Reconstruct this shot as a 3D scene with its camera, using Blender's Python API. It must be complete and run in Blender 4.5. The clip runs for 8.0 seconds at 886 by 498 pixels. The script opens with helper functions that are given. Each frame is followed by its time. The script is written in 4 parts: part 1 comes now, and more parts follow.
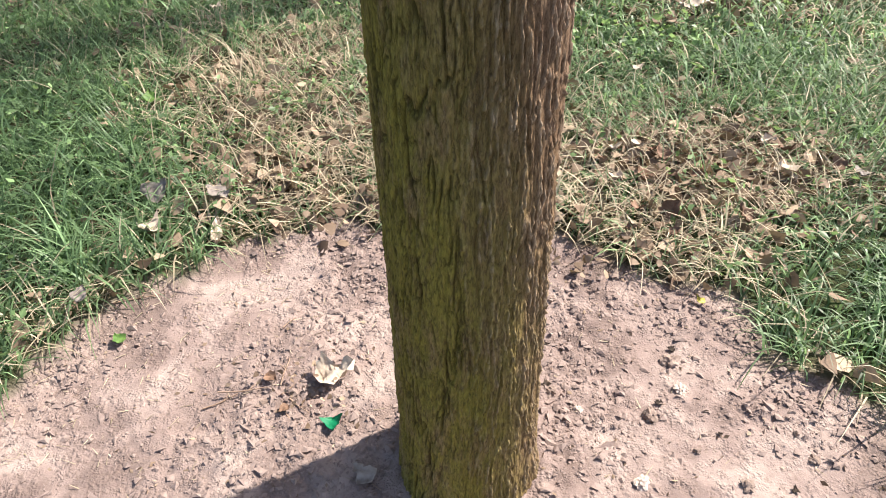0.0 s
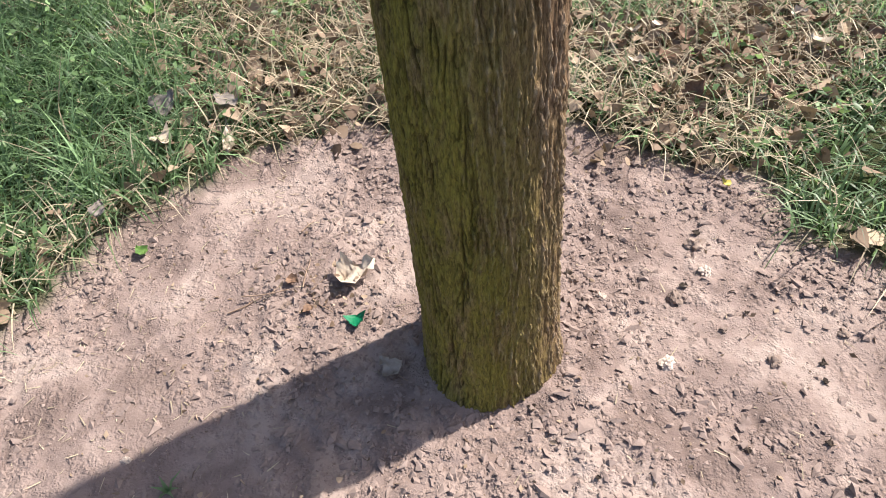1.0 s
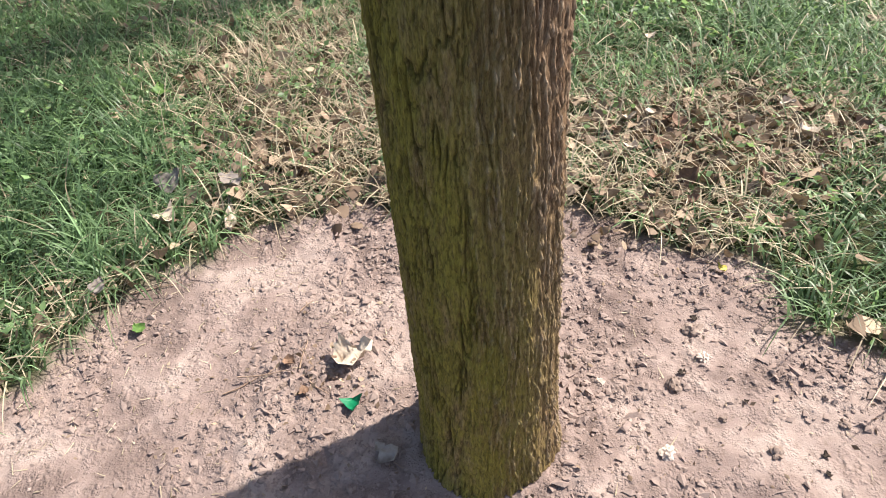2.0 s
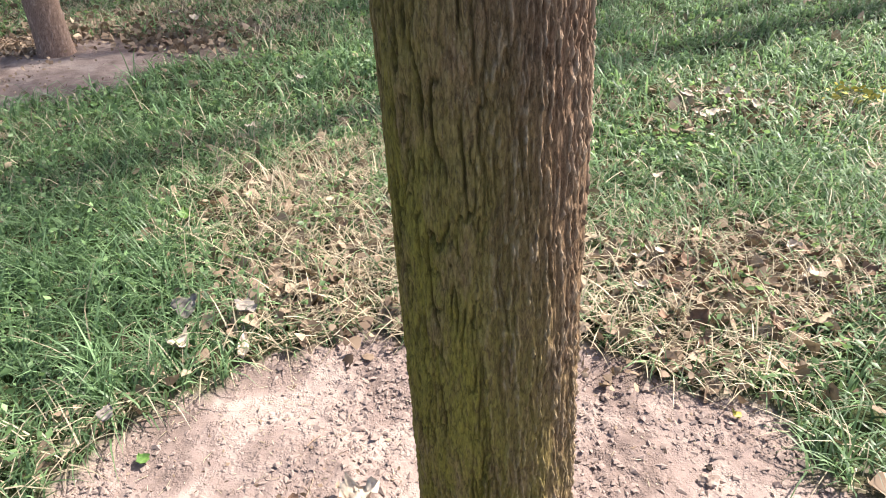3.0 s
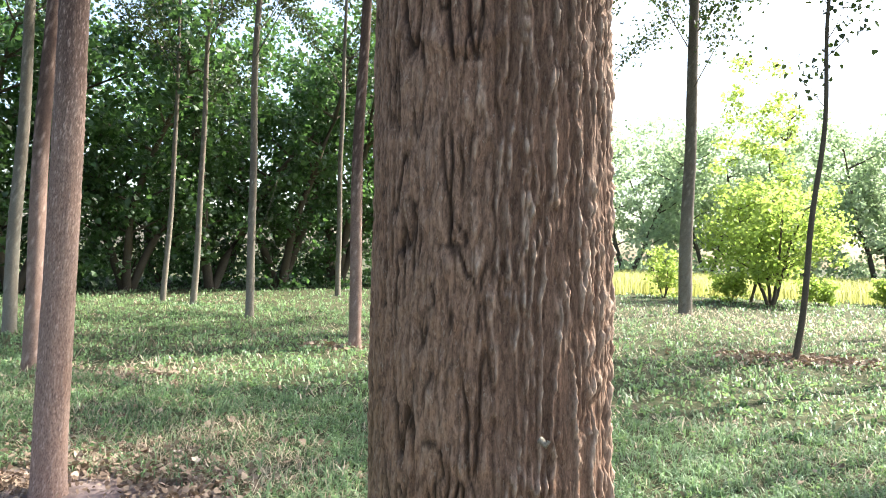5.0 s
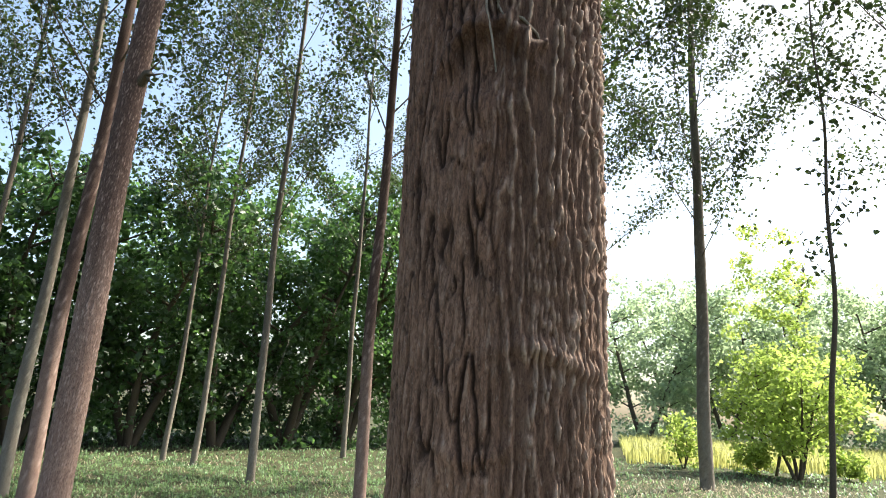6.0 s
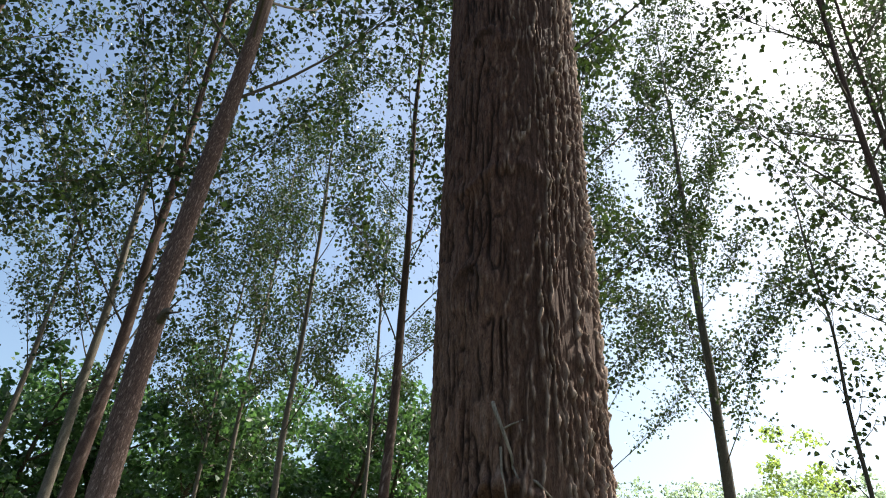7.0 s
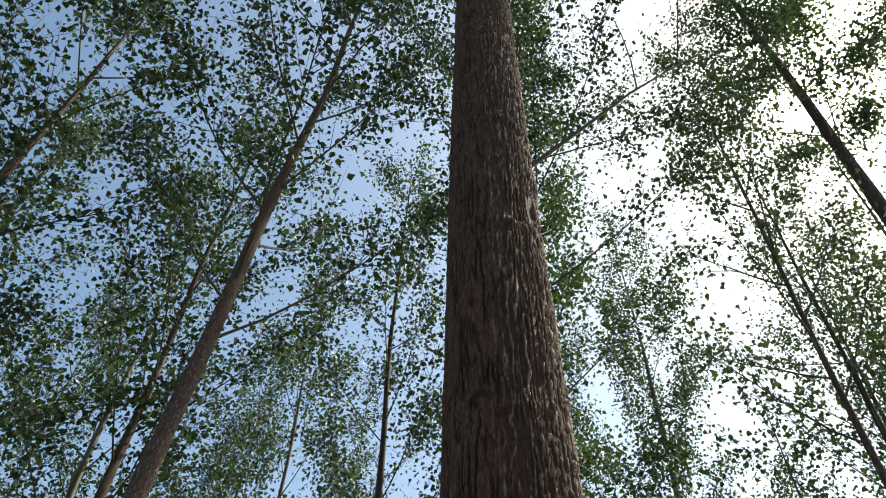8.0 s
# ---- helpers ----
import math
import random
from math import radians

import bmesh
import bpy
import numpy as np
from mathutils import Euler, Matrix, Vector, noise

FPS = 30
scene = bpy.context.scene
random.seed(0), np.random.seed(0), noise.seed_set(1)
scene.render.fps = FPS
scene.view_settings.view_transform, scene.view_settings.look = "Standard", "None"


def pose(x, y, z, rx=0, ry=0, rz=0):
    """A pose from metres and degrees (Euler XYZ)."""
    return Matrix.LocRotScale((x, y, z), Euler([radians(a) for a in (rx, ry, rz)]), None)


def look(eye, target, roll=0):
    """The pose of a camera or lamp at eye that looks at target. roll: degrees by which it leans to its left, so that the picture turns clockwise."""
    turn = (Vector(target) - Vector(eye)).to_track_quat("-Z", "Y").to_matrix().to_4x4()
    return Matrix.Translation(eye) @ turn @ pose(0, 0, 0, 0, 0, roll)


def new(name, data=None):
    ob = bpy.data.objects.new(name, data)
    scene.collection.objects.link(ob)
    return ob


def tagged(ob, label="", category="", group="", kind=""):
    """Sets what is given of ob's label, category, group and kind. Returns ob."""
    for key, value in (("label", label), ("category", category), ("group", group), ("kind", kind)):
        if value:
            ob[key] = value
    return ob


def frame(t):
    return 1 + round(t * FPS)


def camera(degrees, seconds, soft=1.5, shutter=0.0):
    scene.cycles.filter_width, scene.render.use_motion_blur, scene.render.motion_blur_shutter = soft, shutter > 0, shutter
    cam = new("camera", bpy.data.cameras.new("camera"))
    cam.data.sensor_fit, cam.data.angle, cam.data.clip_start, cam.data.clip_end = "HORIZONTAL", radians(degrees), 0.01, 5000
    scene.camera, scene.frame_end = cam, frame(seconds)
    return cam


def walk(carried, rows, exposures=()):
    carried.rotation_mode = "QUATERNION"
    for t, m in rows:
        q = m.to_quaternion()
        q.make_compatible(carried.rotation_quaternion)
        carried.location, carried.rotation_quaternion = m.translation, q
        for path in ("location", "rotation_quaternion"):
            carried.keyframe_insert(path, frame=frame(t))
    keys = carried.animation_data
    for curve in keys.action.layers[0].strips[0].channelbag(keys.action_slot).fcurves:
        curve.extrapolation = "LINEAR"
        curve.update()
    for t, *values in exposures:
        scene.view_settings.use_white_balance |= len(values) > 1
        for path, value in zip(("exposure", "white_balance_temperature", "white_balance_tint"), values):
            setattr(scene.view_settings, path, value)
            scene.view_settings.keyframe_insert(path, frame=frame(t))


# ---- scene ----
cam = camera(66.4, 8.0, soft=1.0)
PATH = [
    (0, (0.181, 0.118, 1.342), (-0.086, 1.624, 0.053), 0.6),
    (0.5, (0.195, 0.108, 1.294), (-0.086, 1.462, -0.151), -3.2),
    (1, (0.2, 0.104, 1.28), (-0.111, 1.431, -0.184), -4.6),
    (1.2, (0.201, 0.122, 1.297), (-0.112, 1.448, -0.166), -4.6),
    (2.3, (0.191, 0.118, 1.321), (-0.133, 1.667, 0.097), -2.3),
    (2.5, (0.188, 0.12, 1.336), (-0.14, 1.711, 0.17), -1.7),
    (3, (0.182, 0.137, 1.379), (-0.192, 1.796, 0.327), -1.7),
    (3.5, (0.156, 0.194, 1.495), (-0.246, 1.982, 0.695), -1.1),
    (4, (0.146, 0.242, 1.634), (-0.239, 2.128, 1.091), 0.2),
    (4.5, (0.139, 0.247, 1.767), (-0.27, 2.186, 1.496), 1.2),
    (4.7, (0.133, 0.25, 1.831), (-0.289, 2.199, 1.683), 1.7),
    (5.8, (0.150, 0.185, 2.105), (-0.300, 2.099, 2.470), 2.7),
    (6, (0.145, 0.168, 2.157), (-0.328, 2.057, 2.616), 3.4),
    (6.5, (0.146, 0.111, 2.318), (-0.344, 1.901, 3.065), 2.4),
    (7, (0.156, 0.027, 2.430), (-0.322, 1.700, 3.417), 3.3),
    (7.5, (0.158, -0.051, 2.537), (-0.251, 1.472, 3.768), 2.7),
    (8, (0.143, -0.121, 2.636), (-0.188, 1.182, 4.117), 2.4),
]

EXPOSURES = [(0.0, 1.07, 6600, 10), (1.0, 0.83, 6500, 10), (2.5, 1.07, 6600, 9), (3.0, 1.30, 6550, 9), (3.5, 1.64, 6500, 10), (4.0, 1.83, 6450, 9), (4.5, 2.13, 6450, 8), (6.0, 1.53, 6600, 7), (6.5, 1.09, 6450, 6), (7.0, 0.94, 6400, 5), (8.0, 0.88, 6350, -2)]
walk(cam, [(t, look(eye, target, roll)) for t, eye, target, roll in PATH], EXPOSURES)

# ---------------------------------------------------------------- light
SUN_AZ, SUN_EL = 50.5, 49.0          # degrees to the right of +y, and up
world = bpy.data.worlds.new("sky")
scene.world = world
world.use_nodes = True
wn = world.node_tree.nodes
sky = wn.new("ShaderNodeTexSky")
sky.sky_type, sky.sun_disc = "NISHITA", False
sky.sun_elevation, sky.sun_rotation = radians(SUN_EL), radians(SUN_AZ)
sky.air_density, sky.dust_density, sky.ozone_density = 1.0, 3.0, 0.6
world.node_tree.links.new(sky.outputs[0], wn["Background"].inputs[0])
wn["Background"].inputs[1].default_value = 0.125
sun_to = Vector((math.sin(radians(SUN_AZ)) * math.cos(radians(SUN_EL)), math.cos(radians(SUN_AZ)) * math.cos(radians(SUN_EL)), math.sin(radians(SUN_EL))))
sun = new("sun", bpy.data.lights.new("sun", "SUN"))
sun.data.energy, sun.data.angle, sun.data.color = 5.0, radians(1.2), (1.0, 0.95, 0.86)
sun.matrix_world = look(sun_to * 60, (0, 0, 0))


# ---------------------------------------------------------------- materials
def base_mat(name, rough=0.8, spec=0.3):
    m = bpy.data.materials.new(name)
    m.use_nodes = True
    b = m.node_tree.nodes["Principled BSDF"]
    b.inputs["Roughness"].default_value = rough
    b.inputs["Specular IOR Level"].default_value = spec
    return m, m.node_tree.nodes, m.node_tree.links, b


def ramp(ns, ls, fac, stops):
    r = ns.new("ShaderNodeValToRGB")
    e = r.color_ramp.elements
    while len(e) < len(stops):
        e.new(0.5)
    for el, (p, c) in zip(e, stops):
        el.position, el.color = p, (*c, 1)
    ls.new(fac, r.inputs[0])
    return r.outputs[0]


def noise_tex(ns, ls, vec, scale, detail=4.0, rough=0.6, dist=0.0):
    n = ns.new("ShaderNodeTexNoise")
    n.inputs["Scale"].default_value, n.inputs["Detail"].default_value = scale, detail
    n.inputs["Roughness"].default_value, n.inputs["Distortion"].default_value = rough, dist
    ls.new(vec, n.inputs["Vector"])
    return n.outputs[0]


def mapped(ns, ls, sx, sy, sz):
    c = ns.new("ShaderNodeTexCoord")
    m = ns.new("ShaderNodeMapping")
    m.inputs["Scale"].default_value = (sx, sy, sz)
    ls.new(c.outputs["Object"], m.inputs["Vector"])
    return m.outputs[0]


def mix(ns, ls, fac, a, b, mode="MIX"):
    m = ns.new("ShaderNodeMix")
    m.data_type, m.blend_type = "RGBA", mode
    for s, v in ((0, fac), (6, a), (7, b)):
        if isinstance(v, (int, float)):
            m.inputs[s].default_value = v
        elif isinstance(v, tuple):
            m.inputs[s].default_value = (*v, 1)
        else:
            ls.new(v, m.inputs[s])
    return m.outputs[2]


def bump(ns, ls, b, h, strength, dist):
    n = ns.new("ShaderNodeBump")
    n.inputs["Strength"].default_value, n.inputs["Distance"].default_value = strength, dist
    ls.new(h, n.inputs["Height"])
    ls.new(n.outputs[0], b.inputs["Normal"])


def math_node(ns, ls, op, a, b=None, clamp=False):
    n = ns.new("ShaderNodeMath")
    n.operation, n.use_clamp = op, clamp
    for i, v in enumerate((a, b)):
        if v is None:
            continue
        if isinstance(v, (int, float)):
            n.inputs[i].default_value = v
        else:
            ls.new(v, n.inputs[i])
    return n.outputs[0]


def attr(ns, name):
    a = ns.new("ShaderNodeAttribute")
    a.attribute_name = name
    return a.outputs["Fac"]


def bark_material(name, dark, mid, pale, algae=0.0, fine=1.0, tint_zone=(0.44, 0.385, 0.375)):
    """Fibrous bark: fine upright strands, pale crests both worn and sunlit, dark open cracks with painted shade."""
    m, ns, ls, b = base_mat(name, 0.88, 0.2)
    strands = noise_tex(ns, ls, mapped(ns, ls, 1, 1, 0.24), 240 * fine, 5, 0.65, 0.8)
    hairs = noise_tex(ns, ls, mapped(ns, ls, 1, 1, 0.40), 560 * fine, 3, 0.65, 0.6)
    flakes = noise_tex(ns, ls, mapped(ns, ls, 1, 1, 0.35), 330 * fine, 4, 0.65, 0.8)
    broad = noise_tex(ns, ls, mapped(ns, ls, 1, 1, 0.45), 7 * fine, 4, 0.6)
    tan = tuple(1.55 * x for x in mid)
    deep = tuple(0.40 * x for x in dark)
    col = mix(ns, ls, 0.42, ramp(ns, ls, strands, [(0.32, deep), (0.43, dark), (0.52, mid), (0.66, tan)]), ramp(ns, ls, hairs, [(0.34, dark), (0.5, mid), (0.66, tan)]))
    warm = ramp(ns, ls, broad, [(0.36, (0, 0, 0)), (0.66, (0.55, 0.55, 0.55))])
    col = mix(ns, ls, warm, col, mix(ns, ls, 1.0, col, (0.92, 0.80, 0.73), "MULTIPLY"))
    fleck = ramp(ns, ls, flakes, [(0.60, (0, 0, 0)), (0.68, (0.6, 0.6, 0.6))])
    col = mix(ns, ls, fleck, col, tuple(0.8 * x for x in pale))
    # pale crests: some wear, and grazing sunlight put into the colour
    worn_lit = mix(ns, ls, 1.0, attr(ns, "ridge"), ramp(ns, ls, flakes, [(0.36, (0.35, 0.35, 0.35)), (0.56, (1, 1, 1))]), "MULTIPLY")
    col = mix(ns, ls, worn_lit, col, pale)
    # canopy shade painted in: bark darkens and reddens with height, crests less
    col = mix(ns, ls, math_node(ns, ls, "MULTIPLY", attr(ns, "tint_zone"), 0.9), col, mix(ns, ls, attr(ns, "ridge"), tint_zone, tuple(0.8 + 0.2 * x for x in tint_zone)), "MULTIPLY")
    # furrow bottoms: dark bark, with the shade inside them painted too
    col = mix(ns, ls, math_node(ns, ls, "MULTIPLY", attr(ns, "crack_shade"), 0.9), col, tuple(0.16 * x for x in dark))
    if algae:
        g = math_node(ns, ls, "MULTIPLY", attr(ns, "algae"), algae)
        gn = ramp(ns, ls, noise_tex(ns, ls, mapped(ns, ls, 1, 1, 0.3), 26, 5, 0.7), [(0.30, (0.35, 0.35, 0.35)), (0.55, (1, 1, 1))])
        film = mix(ns, ls, ramp(ns, ls, strands, [(0.34, (0, 0, 0)), (0.62, (1, 1, 1))]), (0.085, 0.072, 0.014), (0.27, 0.235, 0.035))
        col = mix(ns, ls, mix(ns, ls, 1.0, g, gn, "MULTIPLY"), col, film)
        # the same painted furrow shade over the algae film
        col = mix(ns, ls, math_node(ns, ls, "MULTIPLY", attr(ns, "crack_shade"), 0.6), col, tuple(0.2 * x for x in dark))
    ls.new(col, b.inputs["Base Color"])
    relief = math_node(ns, ls, "ADD", strands, math_node(ns, ls, "ADD", math_node(ns, ls, "MULTIPLY", hairs, 0.5), math_node(ns, ls, "MULTIPLY", flakes, 0.45)))
    bump(ns, ls, b, relief, 0.9, 0.0018 / fine)
    return m


def leaf_material(name, low, high, through_col, rough=0.45, through_part=0.45, spec=0.4, wide=2.0, patch=0.5, low_share=0.68):
    m, ns, ls, b = base_mat(name, rough, spec)
    g = ns.new("ShaderNodeNewGeometry")
    c = ramp(ns, ls, g.outputs["Random Per Island"], [(0.0, low), (0.55, tuple(low_share * a + (1 - low_share) * c for a, c in zip(low, high))), (0.95, high), (1.0, tuple(min(1, x * wide) for x in high))])
    n = noise_tex(ns, ls, mapped(ns, ls, 1, 1, 1), 0.7, 3)
    c = mix(ns, ls, ramp(ns, ls, n, [(0.35, (0, 0, 0)), (0.65, (patch, patch, patch))]), c, high)
    ls.new(c, b.inputs["Base Color"])
    t = ns.new("ShaderNodeBsdfTranslucent")
    tc = mix(ns, ls, ramp(ns, ls, g.outputs["Random Per Island"], [(0, (0.2, 0.2, 0.2)), (1, (0.9, 0.9, 0.9))]), tuple(0.55 * x for x in through_col), through_col)
    ls.new(tc, t.inputs["Color"])
    s = ns.new("ShaderNodeMixShader")
    s.inputs[0].default_value = through_part
    ls.new(b.outputs[0], s.inputs[1])
    ls.new(t.outputs[0], s.inputs[2])
    ls.new(s.outputs[0], ns["Material Output"].inputs[0])
    return m


def ground_material():
    m, ns, ls, b = base_mat("ground", 0.95, 0.15)
    v = mapped(ns, ls, 1, 1, 1)
    n1, n2, n3 = noise_tex(ns, ls, v, 4.5, 4, 0.5, 0.9), noise_tex(ns, ls, v, 45, 5, 0.7), noise_tex(ns, ls, v, 300, 3, 0.7)
    soil = ramp(ns, ls, n1, [(0.34, (0.165, 0.120, 0.108)), (0.49, (0.250, 0.186, 0.168)), (0.64, (0.345, 0.270, 0.242))])
    soil = mix(ns, ls, ramp(ns, ls, n2, [(0.35, (0.5, 0.5, 0.5)), (0.48, (0, 0, 0))]), soil, (0.17, 0.122, 0.104))
    soil = mix(ns, ls, ramp(ns, ls, n3, [(0.6, (0, 0, 0)), (0.72, (0.5, 0.5, 0.5))]), soil, (0.42, 0.345, 0.305))
    # ground beneath the grass, darkened to paint in the shade between blades
    under_shade = ramp(ns, ls, noise_tex(ns, ls, v, 9, 6, 0.7), [(0.3, (0.014, 0.014, 0.009)), (0.5, (0.034, 0.031, 0.018)), (0.68, (0.12, 0.09, 0.06))])
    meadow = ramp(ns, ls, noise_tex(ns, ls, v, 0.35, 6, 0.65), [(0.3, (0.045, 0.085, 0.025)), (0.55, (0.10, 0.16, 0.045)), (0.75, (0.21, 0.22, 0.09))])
    under_shade = mix(ns, ls, 0.16, under_shade, meadow)
    ls.new(mix(ns, ls, attr(ns, "soil"), under_shade, soil), b.inputs["Base Color"])
    grit = []
    for scale, deep in ((85, 1.0), (190, 0.6)):
        vo = ns.new("ShaderNodeTexVoronoi")
        vo.inputs["Scale"].default_value = scale
        wob = ns.new("ShaderNodeVectorMath")
        wob.operation = "MULTIPLY_ADD"
        jit = ns.new("ShaderNodeTexNoise")
        jit.inputs["Scale"].default_value = scale * 0.9
        ls.new(v, jit.inputs["Vector"])
        ls.new(jit.outputs["Color"], wob.inputs[0])
        wob.inputs[1].default_value = (1.2 / scale, 1.2 / scale, 0)
        ls.new(v, wob.inputs[2])
        ls.new(wob.outputs[0], vo.inputs["Vector"])
        loose = ramp(ns, ls, noise_tex(ns, ls, v, scale * 0.16, 4, 0.65), [(0.48, (0, 0, 0)), (0.60, (1, 1, 1))])
        grit.append(mix(ns, ls, 1.0, ramp(ns, ls, vo.outputs["Distance"], [(0.15, (deep, deep, deep)), (0.75, (0, 0, 0))]), loose, "MULTIPLY"))
    grain = math_node(ns, ls, "ADD", grit[0], grit[1])
    lumps = math_node(ns, ls, "ADD", n2, math_node(ns, ls, "MULTIPLY", n3, 0.4))
    bump(ns, ls, b, math_node(ns, ls, "ADD", math_node(ns, ls, "MULTIPLY", lumps, 0.6), grain), 0.75, 0.006)
    return m


def simple_material(name, low, high, rough=0.85, scale=30.0, spec=0.25, stretch=(1, 1, 1), bumps=0.3):
    m, ns, ls, b = base_mat(name, rough, spec)
    n = noise_tex(ns, ls, mapped(ns, ls, *stretch), scale, 5, 0.65)
    o = ns.new("ShaderNodeObjectInfo")
    c = ramp(ns, ls, n, [(0.3, low), (0.7, high)])
    c = mix(ns, ls, math_node(ns, ls, "MULTIPLY", o.outputs["Random"], 0.35), c, tuple(0.6 * x for x in low))
    ls.new(c, b.inputs["Base Color"])
    bump(ns, ls, b, n, bumps, 0.003)
    return m


BARK = bark_material("furrowed_bark", (0.110, 0.063, 0.044), (0.233, 0.142, 0.098), (0.50, 0.385, 0.30), algae=0.85, tint_zone=(0.38, 0.285, 0.265))
BARK_FAR = bark_material("grey_brown_bark", (0.115, 0.074, 0.059), (0.27, 0.184, 0.150), (0.49, 0.375, 0.325), fine=0.8, tint_zone=(0.33, 0.295, 0.29))
BARK_PALE = bark_material("pale_bark", (0.125, 0.11, 0.086), (0.23, 0.205, 0.165), (0.35, 0.32, 0.265), fine=0.8, tint_zone=(0.78, 0.74, 0.74))
BARK_DARK = bark_material("dark_twig_bark", (0.05, 0.04, 0.03), (0.09, 0.075, 0.055), (0.15, 0.13, 0.10), fine=0.8)
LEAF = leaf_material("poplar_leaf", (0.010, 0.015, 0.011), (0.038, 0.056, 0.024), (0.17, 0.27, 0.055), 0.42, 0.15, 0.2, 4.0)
HEDGE_LEAF = leaf_material("broad_leaf", (0.008, 0.020, 0.009), (0.066, 0.124, 0.043), (0.17, 0.34, 0.085), 0.34, 0.34, 0.5)
# distance haze is put into these pale leaf colours
HAZED_LEAF = leaf_material("hazed_leaf", (0.17, 0.225, 0.145), (0.29, 0.35, 0.22), (0.54, 0.68, 0.40), 0.5, 0.6)
SHRUB_LEAF = leaf_material("shrub_leaf", (0.13, 0.19, 0.045), (0.26, 0.34, 0.085), (0.58, 0.74, 0.17), 0.5, 0.55)
GRASS = leaf_material("grass_blade", (0.018, 0.040, 0.019), (0.192, 0.288, 0.146), (0.39, 0.60, 0.25), 0.42, 0.32, 0.3, 2.0, 0.05, 0.54)
WEED = leaf_material("weed_leaf", (0.026, 0.060, 0.028), (0.19, 0.29, 0.13), (0.42, 0.62, 0.22), 0.42, 0.36, 0.3)
STRAW = leaf_material("dry_straw", (0.14, 0.105, 0.068), (0.66, 0.555, 0.405), (0.60, 0.52, 0.36), 0.6, 0.28, 0.3, 1.3)
LITTER = leaf_material("leaf_litter", (0.10, 0.06, 0.042), (0.40, 0.30, 0.22), (0.3, 0.22, 0.12), 0.7, 0.12, 0.2, 1.3)
RICE = leaf_material("rice_blade", (0.28, 0.30, 0.09), (0.44, 0.44, 0.15), (0.75, 0.74, 0.26), 0.5, 0.45)
GROUND = ground_material()
CRUMB = simple_material("soil_crumb", (0.24, 0.176, 0.156), (0.39, 0.30, 0.268), 0.95, 60)
STONE = simple_material("pale_stone", (0.42, 0.33, 0.28), (0.6, 0.5, 0.44), 0.85, 40)
CLOD = simple_material("dark_clod", (0.19, 0.135, 0.112), (0.34, 0.262, 0.225), 0.95, 50)
PALE_LEAF = simple_material("bleached_leaf", (0.42, 0.33, 0.26), (0.66, 0.56, 0.46), 0.7, 40)
BROWN_LEAF = simple_material("brown_leaf", (0.13, 0.075, 0.05), (0.26, 0.16, 0.11), 0.7, 40)
GREY_LEAF = simple_material("grey_leaf", (0.16, 0.135, 0.12), (0.30, 0.26, 0.24), 0.7, 40)
GREEN_LEAF = simple_material("green_leaf", (0.05, 0.11, 0.025), (0.12, 0.20, 0.05), 0.5, 40)
LEAF_GREY = simple_material("pale_grey_leaf", (0.36, 0.30, 0.26), (0.56, 0.49, 0.43), 0.75, 50)
BLACK_LEAF = simple_material("blackened_leaf", (0.014, 0.009, 0.007), (0.06, 0.04, 0.03), 0.8, 60)
YELLOW_LEAF = simple_material("yellow_leaf", (0.42, 0.33, 0.05), (0.58, 0.50, 0.12), 0.5, 40)
SCRAP = simple_material("green_plastic", (0.0, 0.14, 0.06), (0.01, 0.20, 0.09), 0.5, 40)
TWIG = simple_material("dry_twig", (0.22, 0.14, 0.10), (0.40, 0.29, 0.22), 0.9, 60)


# ---------------------------------------------------------------- mesh tools
def fast_mesh(name, verts, faces, material, attrs=None, smooth=True):
    """A mesh from arrays; faces: one (n, 3) or (n, 4) array, or a list of them."""
    faces = faces if isinstance(faces, list) else [faces]
    me = bpy.data.meshes.new(name)
    me.vertices.add(len(verts))
    me.vertices.foreach_set("co", np.ascontiguousarray(verts, np.float32).ravel())
    loops = np.concatenate([f.ravel() for f in faces]).astype(np.int32)
    sizes = np.concatenate([np.full(len(f), f.shape[1]) for f in faces])
    me.loops.add(len(loops))
    me.loops.foreach_set("vertex_index", loops)
    me.polygons.add(len(sizes))
    me.polygons.foreach_set("loop_start", np.concatenate([[0], np.cumsum(sizes)[:-1]]).astype(np.int32))
    me.polygons.foreach_set("use_smooth", np.full(len(sizes), smooth))
    me.update(calc_edges=True)
    for k, v in (attrs or {}).items():
        me.attributes.new(k, "FLOAT", "POINT").data.foreach_set("value", np.asarray(v, np.float32))
    me.materials.append(material)
    return me


def thing(name, label, category, group="", kind="", at=(0, 0, 0), data=None):
    ob = new(name, data)
    ob.location = at
    return tagged(ob, label, category, group, kind)


def part_of(name, me, parent, label=""):
    ob = new(name, me)
    ob.parent = parent
    return tagged(ob, label)


PERM = np.random.default_rng(3).permutation(256)
PERM = np.concatenate([PERM, PERM, PERM])
GRAD = np.random.default_rng(4).normal(size=(256, 3))
GRAD /= np.linalg.norm(GRAD, axis=1)[:, None]


